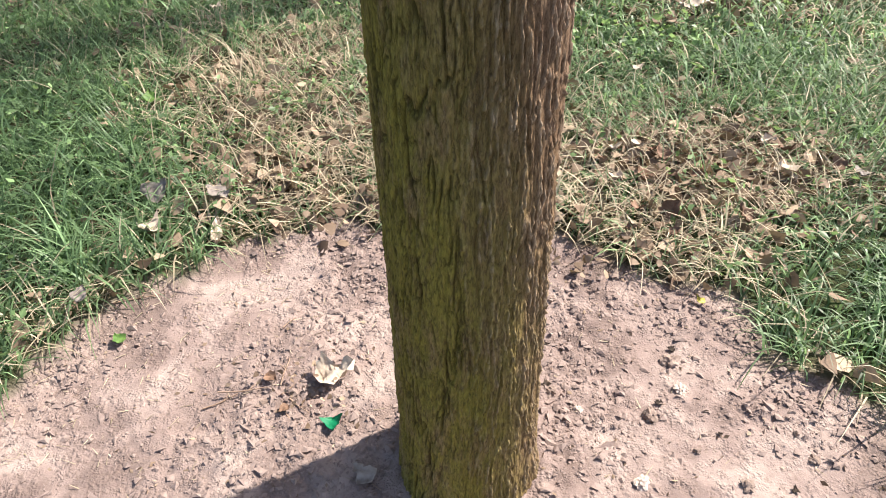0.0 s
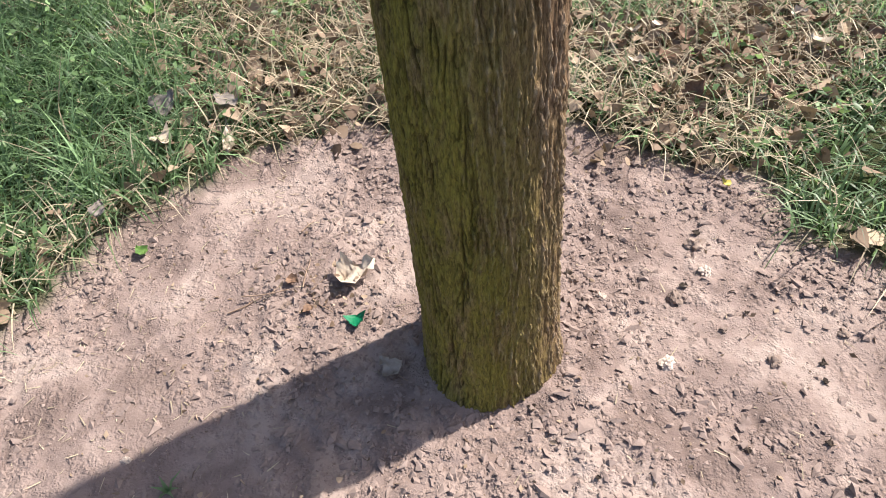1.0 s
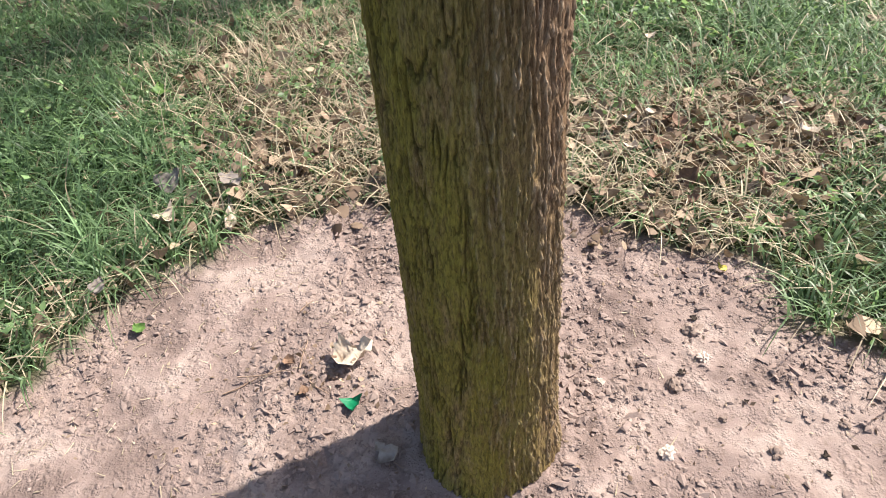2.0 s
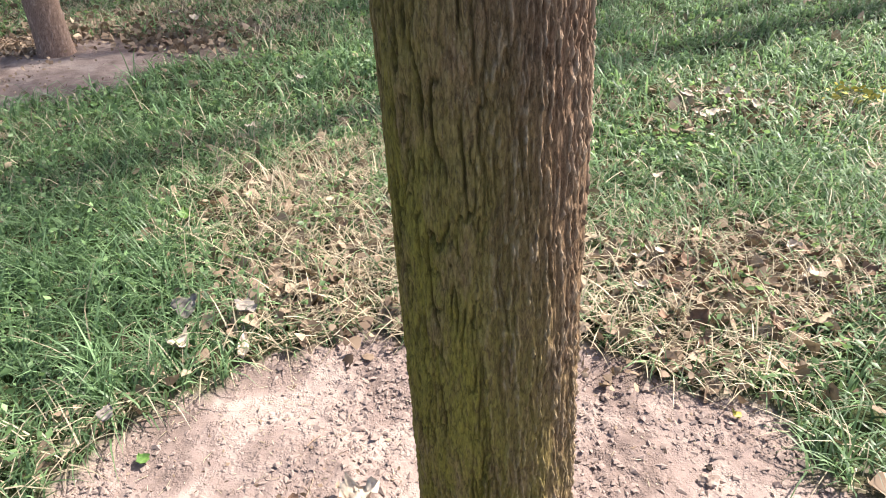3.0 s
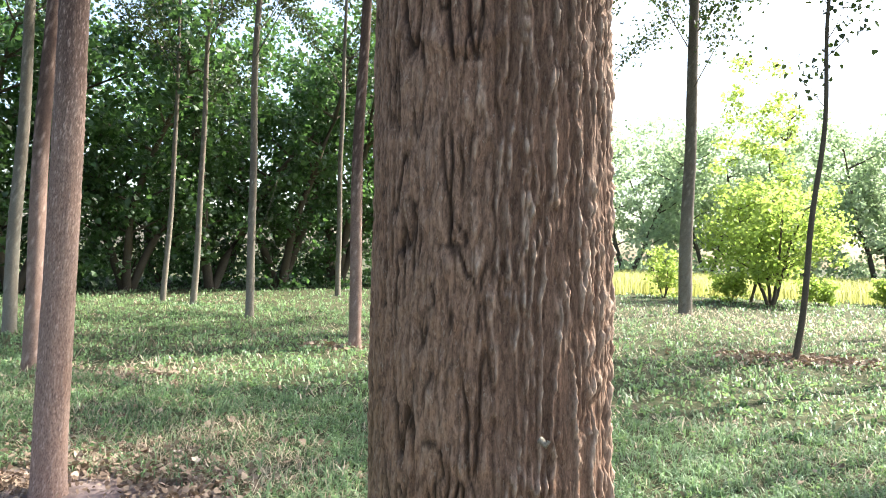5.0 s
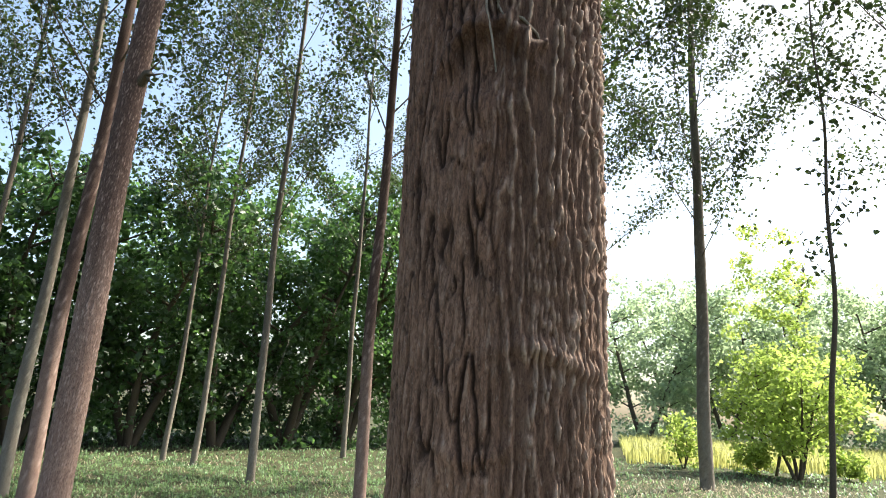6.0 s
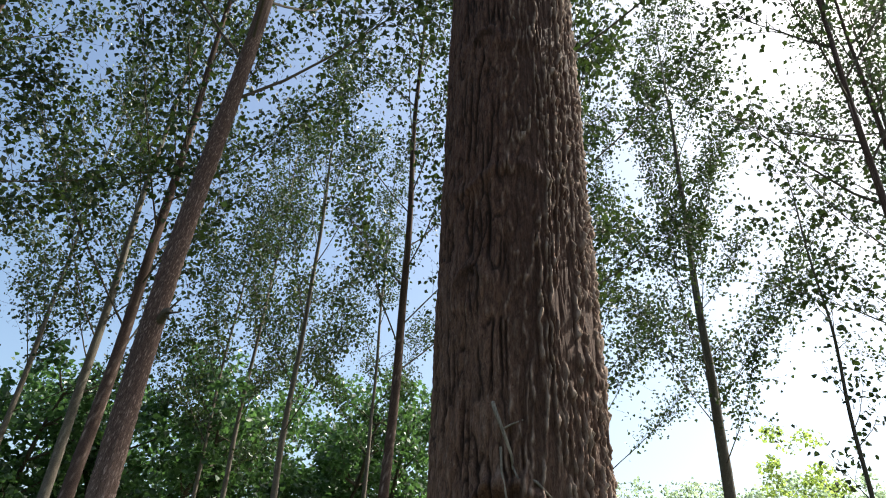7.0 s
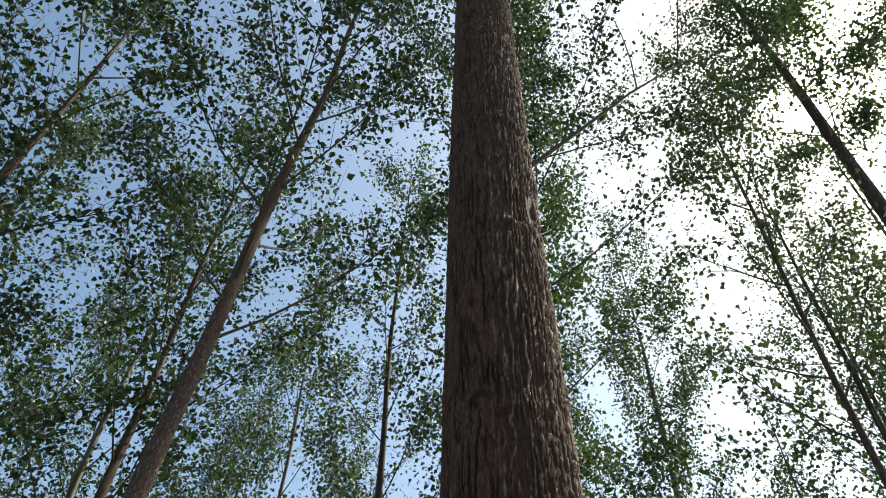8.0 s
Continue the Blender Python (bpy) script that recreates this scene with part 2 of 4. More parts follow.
def perlin(x, y, z):
    xi, yi, zi = (np.floor(v).astype(int) for v in (x, y, z))
    xf, yf, zf = x - xi, y - yi, z - zi
    u, v, w = (t * t * t * (t * (t * 6 - 15) + 10) for t in (xf, yf, zf))
    xi, yi, zi = xi & 255, yi & 255, zi & 255

    def corner(a, b, c):
        g = GRAD[PERM[PERM[PERM[xi + a] + yi + b] + zi + c]]
        return g[..., 0] * (xf - a) + g[..., 1] * (yf - b) + g[..., 2] * (zf - c)

    def lerp(a, b, t):
        return a + (b - a) * t
    return lerp(lerp(lerp(corner(0, 0, 0), corner(1, 0, 0), u), lerp(corner(0, 1, 0), corner(1, 1, 0), u), v),
                lerp(lerp(corner(0, 0, 1), corner(1, 0, 1), u), lerp(corner(0, 1, 1), corner(1, 1, 1), u), v), w)


def smooth_step(a, b, v):
    v = np.clip((v - a) / (b - a), 0, 1)
    return v * v * (3 - 2 * v)


def grid_faces(rows, cols, wrap=False):
    i = np.arange(rows - 1)[:, None] * cols
    j = np.arange(cols if wrap else cols - 1)[None, :]
    k = (j + 1) % cols
    return np.stack([i + j, i + k, i + cols + k, i + cols + j], -1).reshape(-1, 4)


def tube(points, radii, sides=6):
    """Vertices and faces of a tapered tube along points."""
    p = np.asarray(points, float)
    d = np.gradient(p, axis=0)
    d /= np.linalg.norm(d, axis=1)[:, None] + 1e-9
    ref = np.where(np.abs(d[:, 2:3]) > 0.9, [[1.0, 0, 0]], [[0, 0, 1.0]])
    a = np.cross(d, ref)
    a /= np.linalg.norm(a, axis=1)[:, None] + 1e-9
    b = np.cross(d, a)
    th = np.linspace(0, 2 * np.pi, sides, endpoint=False)
    ring = a[:, None] * np.cos(th)[None, :, None] + b[:, None] * np.sin(th)[None, :, None]
    v = p[:, None] + ring * np.asarray(radii, float)[:, None, None]
    return v.reshape(-1, 3), grid_faces(len(p), sides, True)


class Pile:
    """Gathers vertices and faces into one mesh."""
    def __init__(self):
        self.v, self.f, self.n = [], [], 0

    def add(self, v, f):
        self.v.append(v)
        self.f.append(f + self.n)
        self.n += len(v)

    def mesh(self, name, material, smooth=True):
        by = {}
        for f in self.f:
            by.setdefault(f.shape[1], []).append(f)
        return fast_mesh(name, np.concatenate(self.v), [np.concatenate(x) for x in by.values()], material, smooth=smooth)


HEART = np.array([(0, 0, 0), (-0.46, 0.16, 0.06), (-0.40, 0.52, 0.10), (0, 1, -0.04), (0.40, 0.52, 0.10), (0.46, 0.16, 0.06)])
DELTA = np.array([(0, 0, 0), (-0.45, 0.30, 0.07), (0, 1, -0.03), (0.45, 0.30, 0.07)])
HEART_F = np.array([(0, 3, 2, 1), (0, 5, 4, 3)])
OVAL = np.array([(0, 0, 0), (-0.30, 0.45, 0.08), (0, 1, -0.02), (0.30, 0.45, 0.08)])
OVAL_F = np.array([(0, 2, 1), (0, 3, 2)])


def leaves(centres, sizes, tips, r, shape=HEART, faces=HEART_F):
    """Many leaves: tips are the ways in which they point."""
    n = len(centres)
    t = tips / (np.linalg.norm(tips, axis=1)[:, None] + 1e-9)
    nrm = r.normal(size=(n, 3))
    side = np.cross(t, nrm)
    side /= np.linalg.norm(side, axis=1)[:, None] + 1e-9
    nrm = np.cross(side, t)
    m = np.stack([side, t, nrm], 1)
    v = np.einsum("kc,ncd->nkd", shape, m) * sizes[:, None, None] + centres[:, None]
    f = faces[None] + (np.arange(n) * len(shape))[:, None, None]
    return v.reshape(-1, 3), f.reshape(-1, faces.shape[1])


def blades(x, y, z, length, width, bend, heading, lean, parts=2):
    """Bent, tapering grass blades."""
    n = len(x)
    dx, dy = np.cos(heading), np.sin(heading)
    w = np.stack([-dy, dx, np.zeros(n)], 1) * width[:, None] * 0.5
    p, rows, ang = np.stack([x, y, z], 1), [], lean
    for i in range(parts):
        rows += [p - w * (1 - 0.25 * i), p + w * (1 - 0.25 * i)]
        step = length / parts
        p = p + np.stack([dx * step * np.sin(ang), dy * step * np.sin(ang), step * np.cos(ang)], 1)
        ang = ang + bend / (parts - 1)
    p[:, 2] = np.maximum(p[:, 2], z + 0.004)
    v = np.stack(rows + [p], 1)
    f = [t for i in range(parts - 1) for t in ((2 * i, 2 * i + 1, 2 * i + 3), (2 * i, 2 * i + 3, 2 * i + 2))] + [(2 * parts - 2, 2 * parts - 1, 2 * parts)]
    f = np.array(f)[None] + (np.arange(n) * (2 * parts + 1))[:, None, None]
    return v.reshape(-1, 3), f.reshape(-1, 3)


# ---------------------------------------------------------------- ground
TRUNK_X, TRUNK_Y = 0.084, 0.985


def rise(x, y):
    """The ground's gentle rise towards the field."""
    return 0.4 * smooth_step(5, 19, y) * smooth_step(-3, 3, x)


def soil_amount(x, y):
    wob = 0.10 * perlin(x * 2.3, y * 2.3, x * 0 + 5.5) + 0.12 * perlin(x * 7, y * 7, x * 0 + 1.5) + 0.07 * perlin(x * 19, y * 19, x * 0 + 8.5)
    bare = 1 - smooth_step(-0.05, 0.07, np.hypot(x - 0.04, (y - 0.72)) - 1.10 + wob * 1.3)
    near = 0.95 - 0.95 * smooth_step(-0.10, 0.16, np.hypot((x + 3.85) / 1.4, (y - 4.12) / 1.15) - 0.82 + wob * 1.5)
    tongue = 0.8 * (1 - smooth_step(-0.1, 0.2, np.hypot((x + 2.95) / 0.8, (y - 4.72) / 0.36) - 0.8 + wob * 2))
    tint_zone = 0.75 * (1 - smooth_step(-0.1, 0.2, np.hypot((x - 3.9) / 0.9, (y - 13.3) / 0.7) - 0.7 + wob * 2))
    return np.maximum(np.maximum(bare, near), np.maximum(tongue, tint_zone))


def ground_height(x, y, fine=True):
    s = soil_amount(x, y)
    h = rise(x, y) + (1 - s) * (0.015 + 0.03 * perlin(x * 1.1, y * 1.1, x * 0 + 9.1))
    ring = np.hypot(x - TRUNK_X, y - TRUNK_Y)
    h += s * 0.016 * perlin(x * 4, y * 4, x * 0 + 2.2) + s * 0.02 * np.exp(-((ring - 0.16) / 0.07) ** 2) * 0.25
    for cx, cy, wide, deep in ((0.62, 0.89, 0.07, 0.016), (-0.17, 0.68, 0.05, 0.014), (0.70, 0.62, 0.08, 0.014), (-0.55, 0.95, 0.10, 0.012), (0.50, 1.45, 0.09, 0.012), (-0.50, 0.66, 0.08, -0.010), (0.12, 0.86, 0.13, 0.030), (0.20, 0.98, 0.08, 0.015), (0.42, 0.80, 0.05, -0.010)):
        h -= deep * np.exp(-((x - cx) ** 2 + (y - cy) ** 2) / wide ** 2)
    if fine:
        rough = 0.35 + 0.65 * smooth_step(-0.15, 0.25, perlin(x * 3.1, y * 3.1, x * 0 + 7.7))
        h += s * rough * (0.016 * perlin(x * 24, y * 24, x * 0 + 3.3) + 0.018 * np.abs(perlin(x * 46, y * 46, x * 0 + 4.4)))
    return h


def spread(lo, hi, step, far):
    inner = np.arange(lo, hi, step)
    grow = step * np.cumsum(1.18 ** np.arange(1, 90))
    grow = grow[grow < far]
    return np.concatenate([lo - grow[::-1], inner, hi + grow])


gx, gy = spread(-1.2, 1.2, 0.0095, 900), spread(0.32, 1.95, 0.0095, 900)
gx = np.unique(np.concatenate([gx, np.arange(-5.4, -2.4, 0.035), np.arange(2.9, 5.0, 0.15)]))
gy = np.unique(np.concatenate([gy, np.arange(3.3, 6.0, 0.035), np.arange(12.3, 14.4, 0.15)]))
X, Y = np.meshgrid(gx, gy)
xs, ys = X.ravel(), Y.ravel()
far_flat = np.hypot(xs, ys) > 60
gz = np.where(far_flat, rise(xs, ys), ground_height(xs, ys))
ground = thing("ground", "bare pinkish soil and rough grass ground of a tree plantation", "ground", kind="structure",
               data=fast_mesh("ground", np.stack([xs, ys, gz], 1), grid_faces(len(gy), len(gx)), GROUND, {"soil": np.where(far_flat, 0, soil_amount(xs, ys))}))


# ---------------------------------------------------------------- trees
def contour(v, th, z, r0):
    """How far, in metres, each place of the grid is from the line on which v is nought."""
    slope = np.hypot(np.gradient(v, th[0], axis=1) / r0, np.gradient(v, z[:, 0], axis=0))
    return np.abs(v) / (slope + 4.0)


def bark_relief(th, z, r0, coarse=1.0, all_round=False):
    """Depth of the bark, how much each place is a worn or sunlit ridge, and how much it is an open, shaded furrow."""
    c, s = np.cos(th) * r0, np.sin(th) * r0
    k = 1 / coarse
    w1 = 0.011 * perlin(c * 12, s * 12, z * 5 + 3) + 0.0050 * perlin(c * 42, s * 42, z * 20 + 7) + 0.0026 * perlin(c * 100, s * 100, z * 60 + 17)
    w2 = 0.011 * perlin(c * 12, s * 12, z * 5 + 203) + 0.0050 * perlin(c * 42, s * 42, z * 24 + 207) + 0.0026 * perlin(c * 100, s * 100, z * 66 + 217)
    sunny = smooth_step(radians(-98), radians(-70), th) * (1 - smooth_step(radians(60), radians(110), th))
    if all_round:
        sunny = 0 * th + 0.8
    # furrows between long plates, broken off here and there, then two finer sets within the plates
    d1 = contour(perlin((c + w1) * 48 * k, (s + w2) * 48 * k, z * 5.6 * k + 20), th, z, r0) * k
    d2 = contour(perlin((c + w2) * 62 * k, (s - w1) * 62 * k, z * 10.5 * k + 320), th, z, r0) * k
    d3 = contour(perlin((c - w1) * 105 * k, (s + w2) * 105 * k, z * 15 * k + 620), th, z, r0) * k
    cross = contour(perlin((c + w2) * 24 * k, (s + w1) * 24 * k, z * 24 * k + 150), th, z, r0) * k
    m1 = smooth_step(-0.17, 0.17, perlin(c * 28, s * 28, z * 9 + 80)) * (1 - 0.45 * sunny)
    m2 = smooth_step(-0.16, 0.16, perlin(c * 32, s * 32, z * 12 + 480)) * (1 - 0.3 * sunny)
    m4 = smooth_step(0.06, 0.30, perlin(c * 24, s * 24, z * 24 + 190)) * (1 - 0.5 * sunny)
    f1 = np.exp(-(d1 / (0.0009 + 0.0015 * m1)) ** 2) * m1
    f2 = np.exp(-(d2 / (0.0008 + 0.0010 * m2)) ** 2) * m2
    f3 = np.exp(-(d3 / 0.0012) ** 2)
    f4 = np.exp(-(cross / 0.0012) ** 2) * m4
    knob = perlin(c * 105 * k, s * 105 * k, z * 62 * k + 11)
    knob2 = perlin(c * 230 * k, s * 230 * k, z * 120 * k + 31)
    fine = perlin(c * 170 * k, s * 170 * k, z * 26 * k + 61)
    plate = perlin(c * 26 * k, s * 26 * k, z * 6 * k + 210)
    # narrow knobby crests on the side towards the sun
    crest = 0
    for freq, tall, seed, share in ((54, 4.0, 820, 1.0), (72, 6.5, 920, 0.8)):
        dc = contour(perlin((c + 1.3 * w2) * freq * k, (s + 1.3 * w1) * freq * k, z * tall * k + seed), th, z, r0) * k
        there = smooth_step(-0.32, -0.02, perlin(c * 24, s * 24, z * 5 + seed)) if share < 1 else 1.0
        crest = np.maximum(crest, share * there * np.exp(-(dc / (0.0020 + 0.0006 * knob)) ** 2) * np.clip(0.80 + 0.95 * knob + 1.0 * knob2, 0.0, 1.6))
    # the crests are broken across into beads
    gap = contour(perlin((c + w1) * 30 * k, (s + w2) * 30 * k, z * 44 * k + 1020), th, z, r0) * k
    crest = crest * (1 - 0.75 * np.exp(-(gap / 0.0022) ** 2) * smooth_step(-0.2, 0.1, perlin(c * 20, s * 20, z * 9 + 1120)))
    arch = np.clip(d1 / 0.006, 0, 1) ** 0.8
    rough = 0.0034 * knob + 0.0020 * knob2 + 0.0020 * fine
    h = 0.0022 * arch - (1 - 0.5 * sunny) * (0.0048 * f1 + 0.0042 * f2 + 0.0013 * f3 + 0.0042 * f4) + (0.0056 + 0.0034 * smooth_step(2.1, 2.9, z)) * sunny * crest + (0.95 - 0.55 * sunny) * rough + 0.0040 * plate - 0.002 * sunny - 0.002
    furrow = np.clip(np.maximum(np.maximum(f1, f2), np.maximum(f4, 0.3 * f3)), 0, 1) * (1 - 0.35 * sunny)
    # the crest term paints sunlight on; the noise terms are wear
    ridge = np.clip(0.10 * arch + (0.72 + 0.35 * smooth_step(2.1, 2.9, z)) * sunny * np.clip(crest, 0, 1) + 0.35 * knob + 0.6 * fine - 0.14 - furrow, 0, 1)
    # last value: painted shade of furrows and of hollows between crests
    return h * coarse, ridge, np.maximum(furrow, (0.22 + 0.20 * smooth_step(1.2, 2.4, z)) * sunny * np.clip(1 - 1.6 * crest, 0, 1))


def trunk_mesh(name, stem, radius, zs, ths, material, coarse=1.0, rings=(), scars=(), algae=False, flare=0.0):
    Z, T = np.meshgrid(zs, ths, indexing="ij")
    r = radius(Z)
    h, ridge, crack_shade = bark_relief(T, Z, 0.14 * coarse, coarse, not algae)
    swell = np.zeros_like(Z)
    for zr, tr, wide, tall, amp in rings:
        dt = np.abs((T - tr + np.pi) % (2 * np.pi) - np.pi)
        wav = zr + 0.012 * np.sin(5 * T + zr * 9)
        swell += amp * np.exp(-((Z - wav) / tall) ** 2) * np.exp(-(dt / wide) ** 2)
    for zs0, ts0, wide, tall, amp in scars:
        dt = (T - ts0 + np.pi) % (2 * np.pi) - np.pi
        q = np.hypot(dt * 0.13 / wide, (Z - zs0) / tall) * (1 + 0.45 * perlin(np.cos(T) * 9, np.sin(T) * 9, Z * 60))
        arch = smooth_step(-0.4, 0.3, (Z - zs0) / tall)
        swell += amp * (1.1 * np.exp(-((q - 1) / 0.22) ** 2) * (0.25 + 0.75 * arch) - np.exp(-(q / 0.75) ** 2))
        # shadow under the scar's arch, painted through the furrow mask
        crack_shade = np.maximum(crack_shade, 0.5 * np.exp(-((q - 0.7) / 0.3) ** 2) * arch)
    if algae:
        # higher up the stem is fluted, with a shoulder facing the sun
        turn = (T + np.pi * 2) % (2 * np.pi) - np.pi * 2 + radians(76)
        swell += 0.014 * smooth_step(2.15, 2.75, Z) * np.where(turn < 0, np.exp(-(turn / 0.55) ** 2), np.exp(-(turn / 0.42) ** 2))
    lump = 0.006 * coarse * perlin(np.cos(T) * 1.6, np.sin(T) * 1.6, Z * 1.4)
    r = r + h * np.clip(r / 0.14 / coarse, 0.2, 1) + swell + lump
    r = r + flare * np.exp(-Z / 0.09) * (1 + 0.5 * np.sin(3 * T + 1))
    ax, ay = stem(Z)
    v = np.stack([ax + r * np.cos(T), ay + r * np.sin(T), Z], -1).reshape(-1, 3)
    # share of the painted shade: grows up the stem, broken up by noise
    tint_zone = smooth_step(1.9, 3.2, Z * (1.0 if algae else 0.8) + 0.5 * perlin(np.cos(T) * 1.5, np.sin(T) * 1.5, Z * 1.2 + 60))
    at = {"ridge": ridge.ravel(), "tint_zone": tint_zone.ravel(), "crack_shade": crack_shade.ravel()}
    if algae:
        side = np.cos(T - radians(205))
        low = 1 - smooth_step(0.30, 1.60, Z + 0.25 * perlin(np.cos(T) * 2, np.sin(T) * 2, Z * 3) - 0.28 * side)
        streak = 0.35 * (1 - smooth_step(0.6, 2.2, Z)) * smooth_step(0.1, 0.8, side)
        at["algae"] = (np.clip(low * (0.40 + 0.60 * smooth_step(-0.85, 0.15, side)) + streak, 0, 1)).ravel()
    return fast_mesh(name, v, grid_faces(len(zs), len(ths), True), material, at)


def bowed(start, way, length, up, r, steps=7, wander=0.05):
    """A path that starts along way and bends towards up."""
    p, d, out = np.array(start, float), np.array(way, float), []
    d /= np.linalg.norm(d)
    for i in range(steps):
        out.append(p.copy())
        p = p + d * length / (steps - 1)
        d = d + np.array([0, 0, up / steps]) + r.normal(size=3) * wander
        d /= np.linalg.norm(d)
    return np.array(out)


def limb_and_leaves(start, az, elev, length, thick, r, twigs, per_twig, leaf, bare=False, loose=1.0):
    """One limb with its twigs, and where its leaves hang."""
    pile, spots = Pile(), []
    way = (math.cos(az) * math.cos(elev), math.sin(az) * math.cos(elev), math.sin(elev))
    path = bowed(start, way, length, 0.5, r)
    pile.add(*tube(path, np.linspace(thick, thick * 0.18, len(path)), 5))
    for k in range(twigs):
        f = 0.25 + 0.75 * ((k + r.random()) / twigs) ** 0.75
        i = min(len(path) - 2, int(f * (len(path) - 1)))
        q = path[i] + (path[i + 1] - path[i]) * (f * (len(path) - 1) - i)
        a, e = az + r.normal() * 1.0, elev + r.normal() * 0.5
        tl = (0.35 + 0.55 * r.random()) * min(1.6, 0.45 * length + 0.3)
        tp = bowed(q, (math.cos(a) * math.cos(e), math.sin(a) * math.cos(e), math.sin(e)), tl, 0.3, r, 4, 0.12)
        pile.add(*tube(tp, np.linspace(thick * 0.22 + 0.002, 0.0022, 4), 3))
        n = 1 if bare else max(2, int(per_twig * tl))
        g = r.random(n)
        idx = np.minimum((g * 3).astype(int), 2)
        c = tp[idx] + (tp[idx + 1] - tp[idx]) * (g * 3 - idx)[:, None]
        spots.append(c + r.normal(size=(n, 3)) * loose * (0.17, 0.17, 0.14))
    return pile, np.concatenate(spots) if spots else np.zeros((0, 3))


def far_off(x, y):
    return math.hypot(x, y) > 10


def poplar(x, y, dia, height, crown_from, seed, material, label, name="poplar_tree", lean=(0.0, 0.0), reach=2.0, limbs=16, per_twig=26, leaf=0.115,
           sides=40, zstep=0.10, low_limbs=(), custom_trunk=None, bend=0.0, sweep=0.0):
    r = np.random.default_rng(seed)
    z0 = float(rise(np.array(x), np.array(y)))
    tree = thing(name, label, "tree", "plantation poplars", at=(x, y, z0 - 0.03))

    def stem(z):
        wob = bend * np.sin(z * 0.55 + seed) + 0.012 * np.sin(z * 1.3 + seed * 2)
        return lean[0] * z + sweep * z * np.minimum(z, 12) + wob, lean[1] * z + 0.6 * wob

    def radius(z):
        f = np.clip(z / height, 0, 1)
        return dia / 2 * (0.06 + 0.94 * (1 - f) ** 0.9)
    if custom_trunk:
        me, stem, radius = custom_trunk
    else:
        zs = np.concatenate([np.arange(0, crown_from + 1, zstep), np.arange(crown_from + 1, height, 0.4)])
        me = trunk_mesh("trunk", stem, radius, zs, np.linspace(0, 2 * np.pi, sides, endpoint=False), material, coarse=max(0.7, dia / 0.28 * 1.3), flare=0.02)
    part_of("trunk", me, tree)
    where, az = [], r.random() * 6
    specs = [(crown_from + (height - crown_from - 0.3) * ((i + 0.5 * r.random()) / limbs) ** 1.05, None, None, None) for i in range(limbs)] + list(low_limbs)
    for zl, a, e, ln in specs:
        az += 2.4 + r.normal() * 0.3
        f = (zl - crown_from) / (height - crown_from)
        a = az if a is None else a
        e = radians(42 + 20 * f + r.normal() * 10) if e is None else e
        ln = reach * (1.05 - 0.62 * max(f, 0)) * (0.75 + 0.5 * r.random()) if ln is None else ln
        sx, sy = stem(np.array(zl))
        dry = zl < crown_from - 0.5
        thick = (0.42 if dry else 1.0) * min(0.019, 0.45 * float(radius(np.array(zl))) + 0.004) * min(1, ln / 1.6 + 0.2)
        pile, c = limb_and_leaves((float(sx), float(sy), zl), a, e, ln, thick, r, 3 if zl < crown_from - 0.5 else 7 + int(ln * 6), per_twig, leaf, zl < crown_from - 0.5, 1.25 if far_off(x, y) else 0.85)
        part_of("limb", pile.mesh("limb", BARK_PALE if dry and dia < 0.28 else BARK_DARK), tree)
        where.append(c)
    c = np.concatenate(where)
    tips = r.normal(size=(len(c), 3)) * (0.8, 0.8, 0.6) - (0, 0, 0.55)
    shape = (HEART, HEART_F) if math.hypot(x, y) < 5.5 else (DELTA, OVAL_F)
    v, f = leaves(c, leaf * (0.65 + 0.6 * r.random(len(c))), tips, r, *shape)
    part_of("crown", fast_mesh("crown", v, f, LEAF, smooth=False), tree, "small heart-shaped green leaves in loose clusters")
    return tree


# the tree in the middle, seen closest
def main_stem(z):
    return -0.104 * (1 - np.exp(-(np.maximum(z, 0) / 2.3) ** 1.4)), -0.008 * smooth_step(0.8, 2.6, z)


def main_radius(z):
    return np.where(z < 8, 0.1425 - 0.0072 * z, np.clip(0.085 * (1 - (z - 8) / 9.5), 0.008, 1))


MAIN_RINGS = [(2.15, radians(-98), 0.5, 0.007, 0.004), (2.243, radians(-52), 0.6, 0.010, 0.007), (2.40, radians(-99), 0.25, 0.02, 0.003), (2.780, radians(-24), 0.5, 0.016, 0.006),
              (2.89, radians(-112), 0.40, 0.045, 0.007), (3.07, radians(-98), 0.9, 0.012, 0.006), (3.354, radians(-85), 0.9, 0.014, 0.006), (3.855, radians(-80), 1.1, 0.016, 0.007),
              (4.10, radians(-10), 0.6, 0.03, 0.007), (4.286, radians(-75), 1.1, 0.018, 0.007), (1.746, radians(-75), 0.5, 0.007, 0.003), (4.80, radians(-80), 1.1, 0.02, 0.007)]
MAIN_SCARS = [(2.565, radians(-90), 0.050, 0.050, 0.011), (2.89, radians(-112), 0.024, 0.030, 0.006), (3.36, radians(-100), 0.022, 0.026, 0.006), (1.44, radians(-101), 0.018, 0.022, 0.005)]
zs_main = np.concatenate([np.arange(-0.06, 3.4, 0.0054), np.arange(3.4, 5.6, 0.010), np.linspace(5.6, 17, 50)])
ths_main = np.concatenate([np.linspace(radians(-200), radians(-96), 150, endpoint=False), np.linspace(radians(-96), radians(12), 225, endpoint=False), np.linspace(radians(12), radians(160), 14, endpoint=False)])
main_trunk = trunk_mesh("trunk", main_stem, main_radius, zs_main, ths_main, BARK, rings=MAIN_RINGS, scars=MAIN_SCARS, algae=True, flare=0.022)
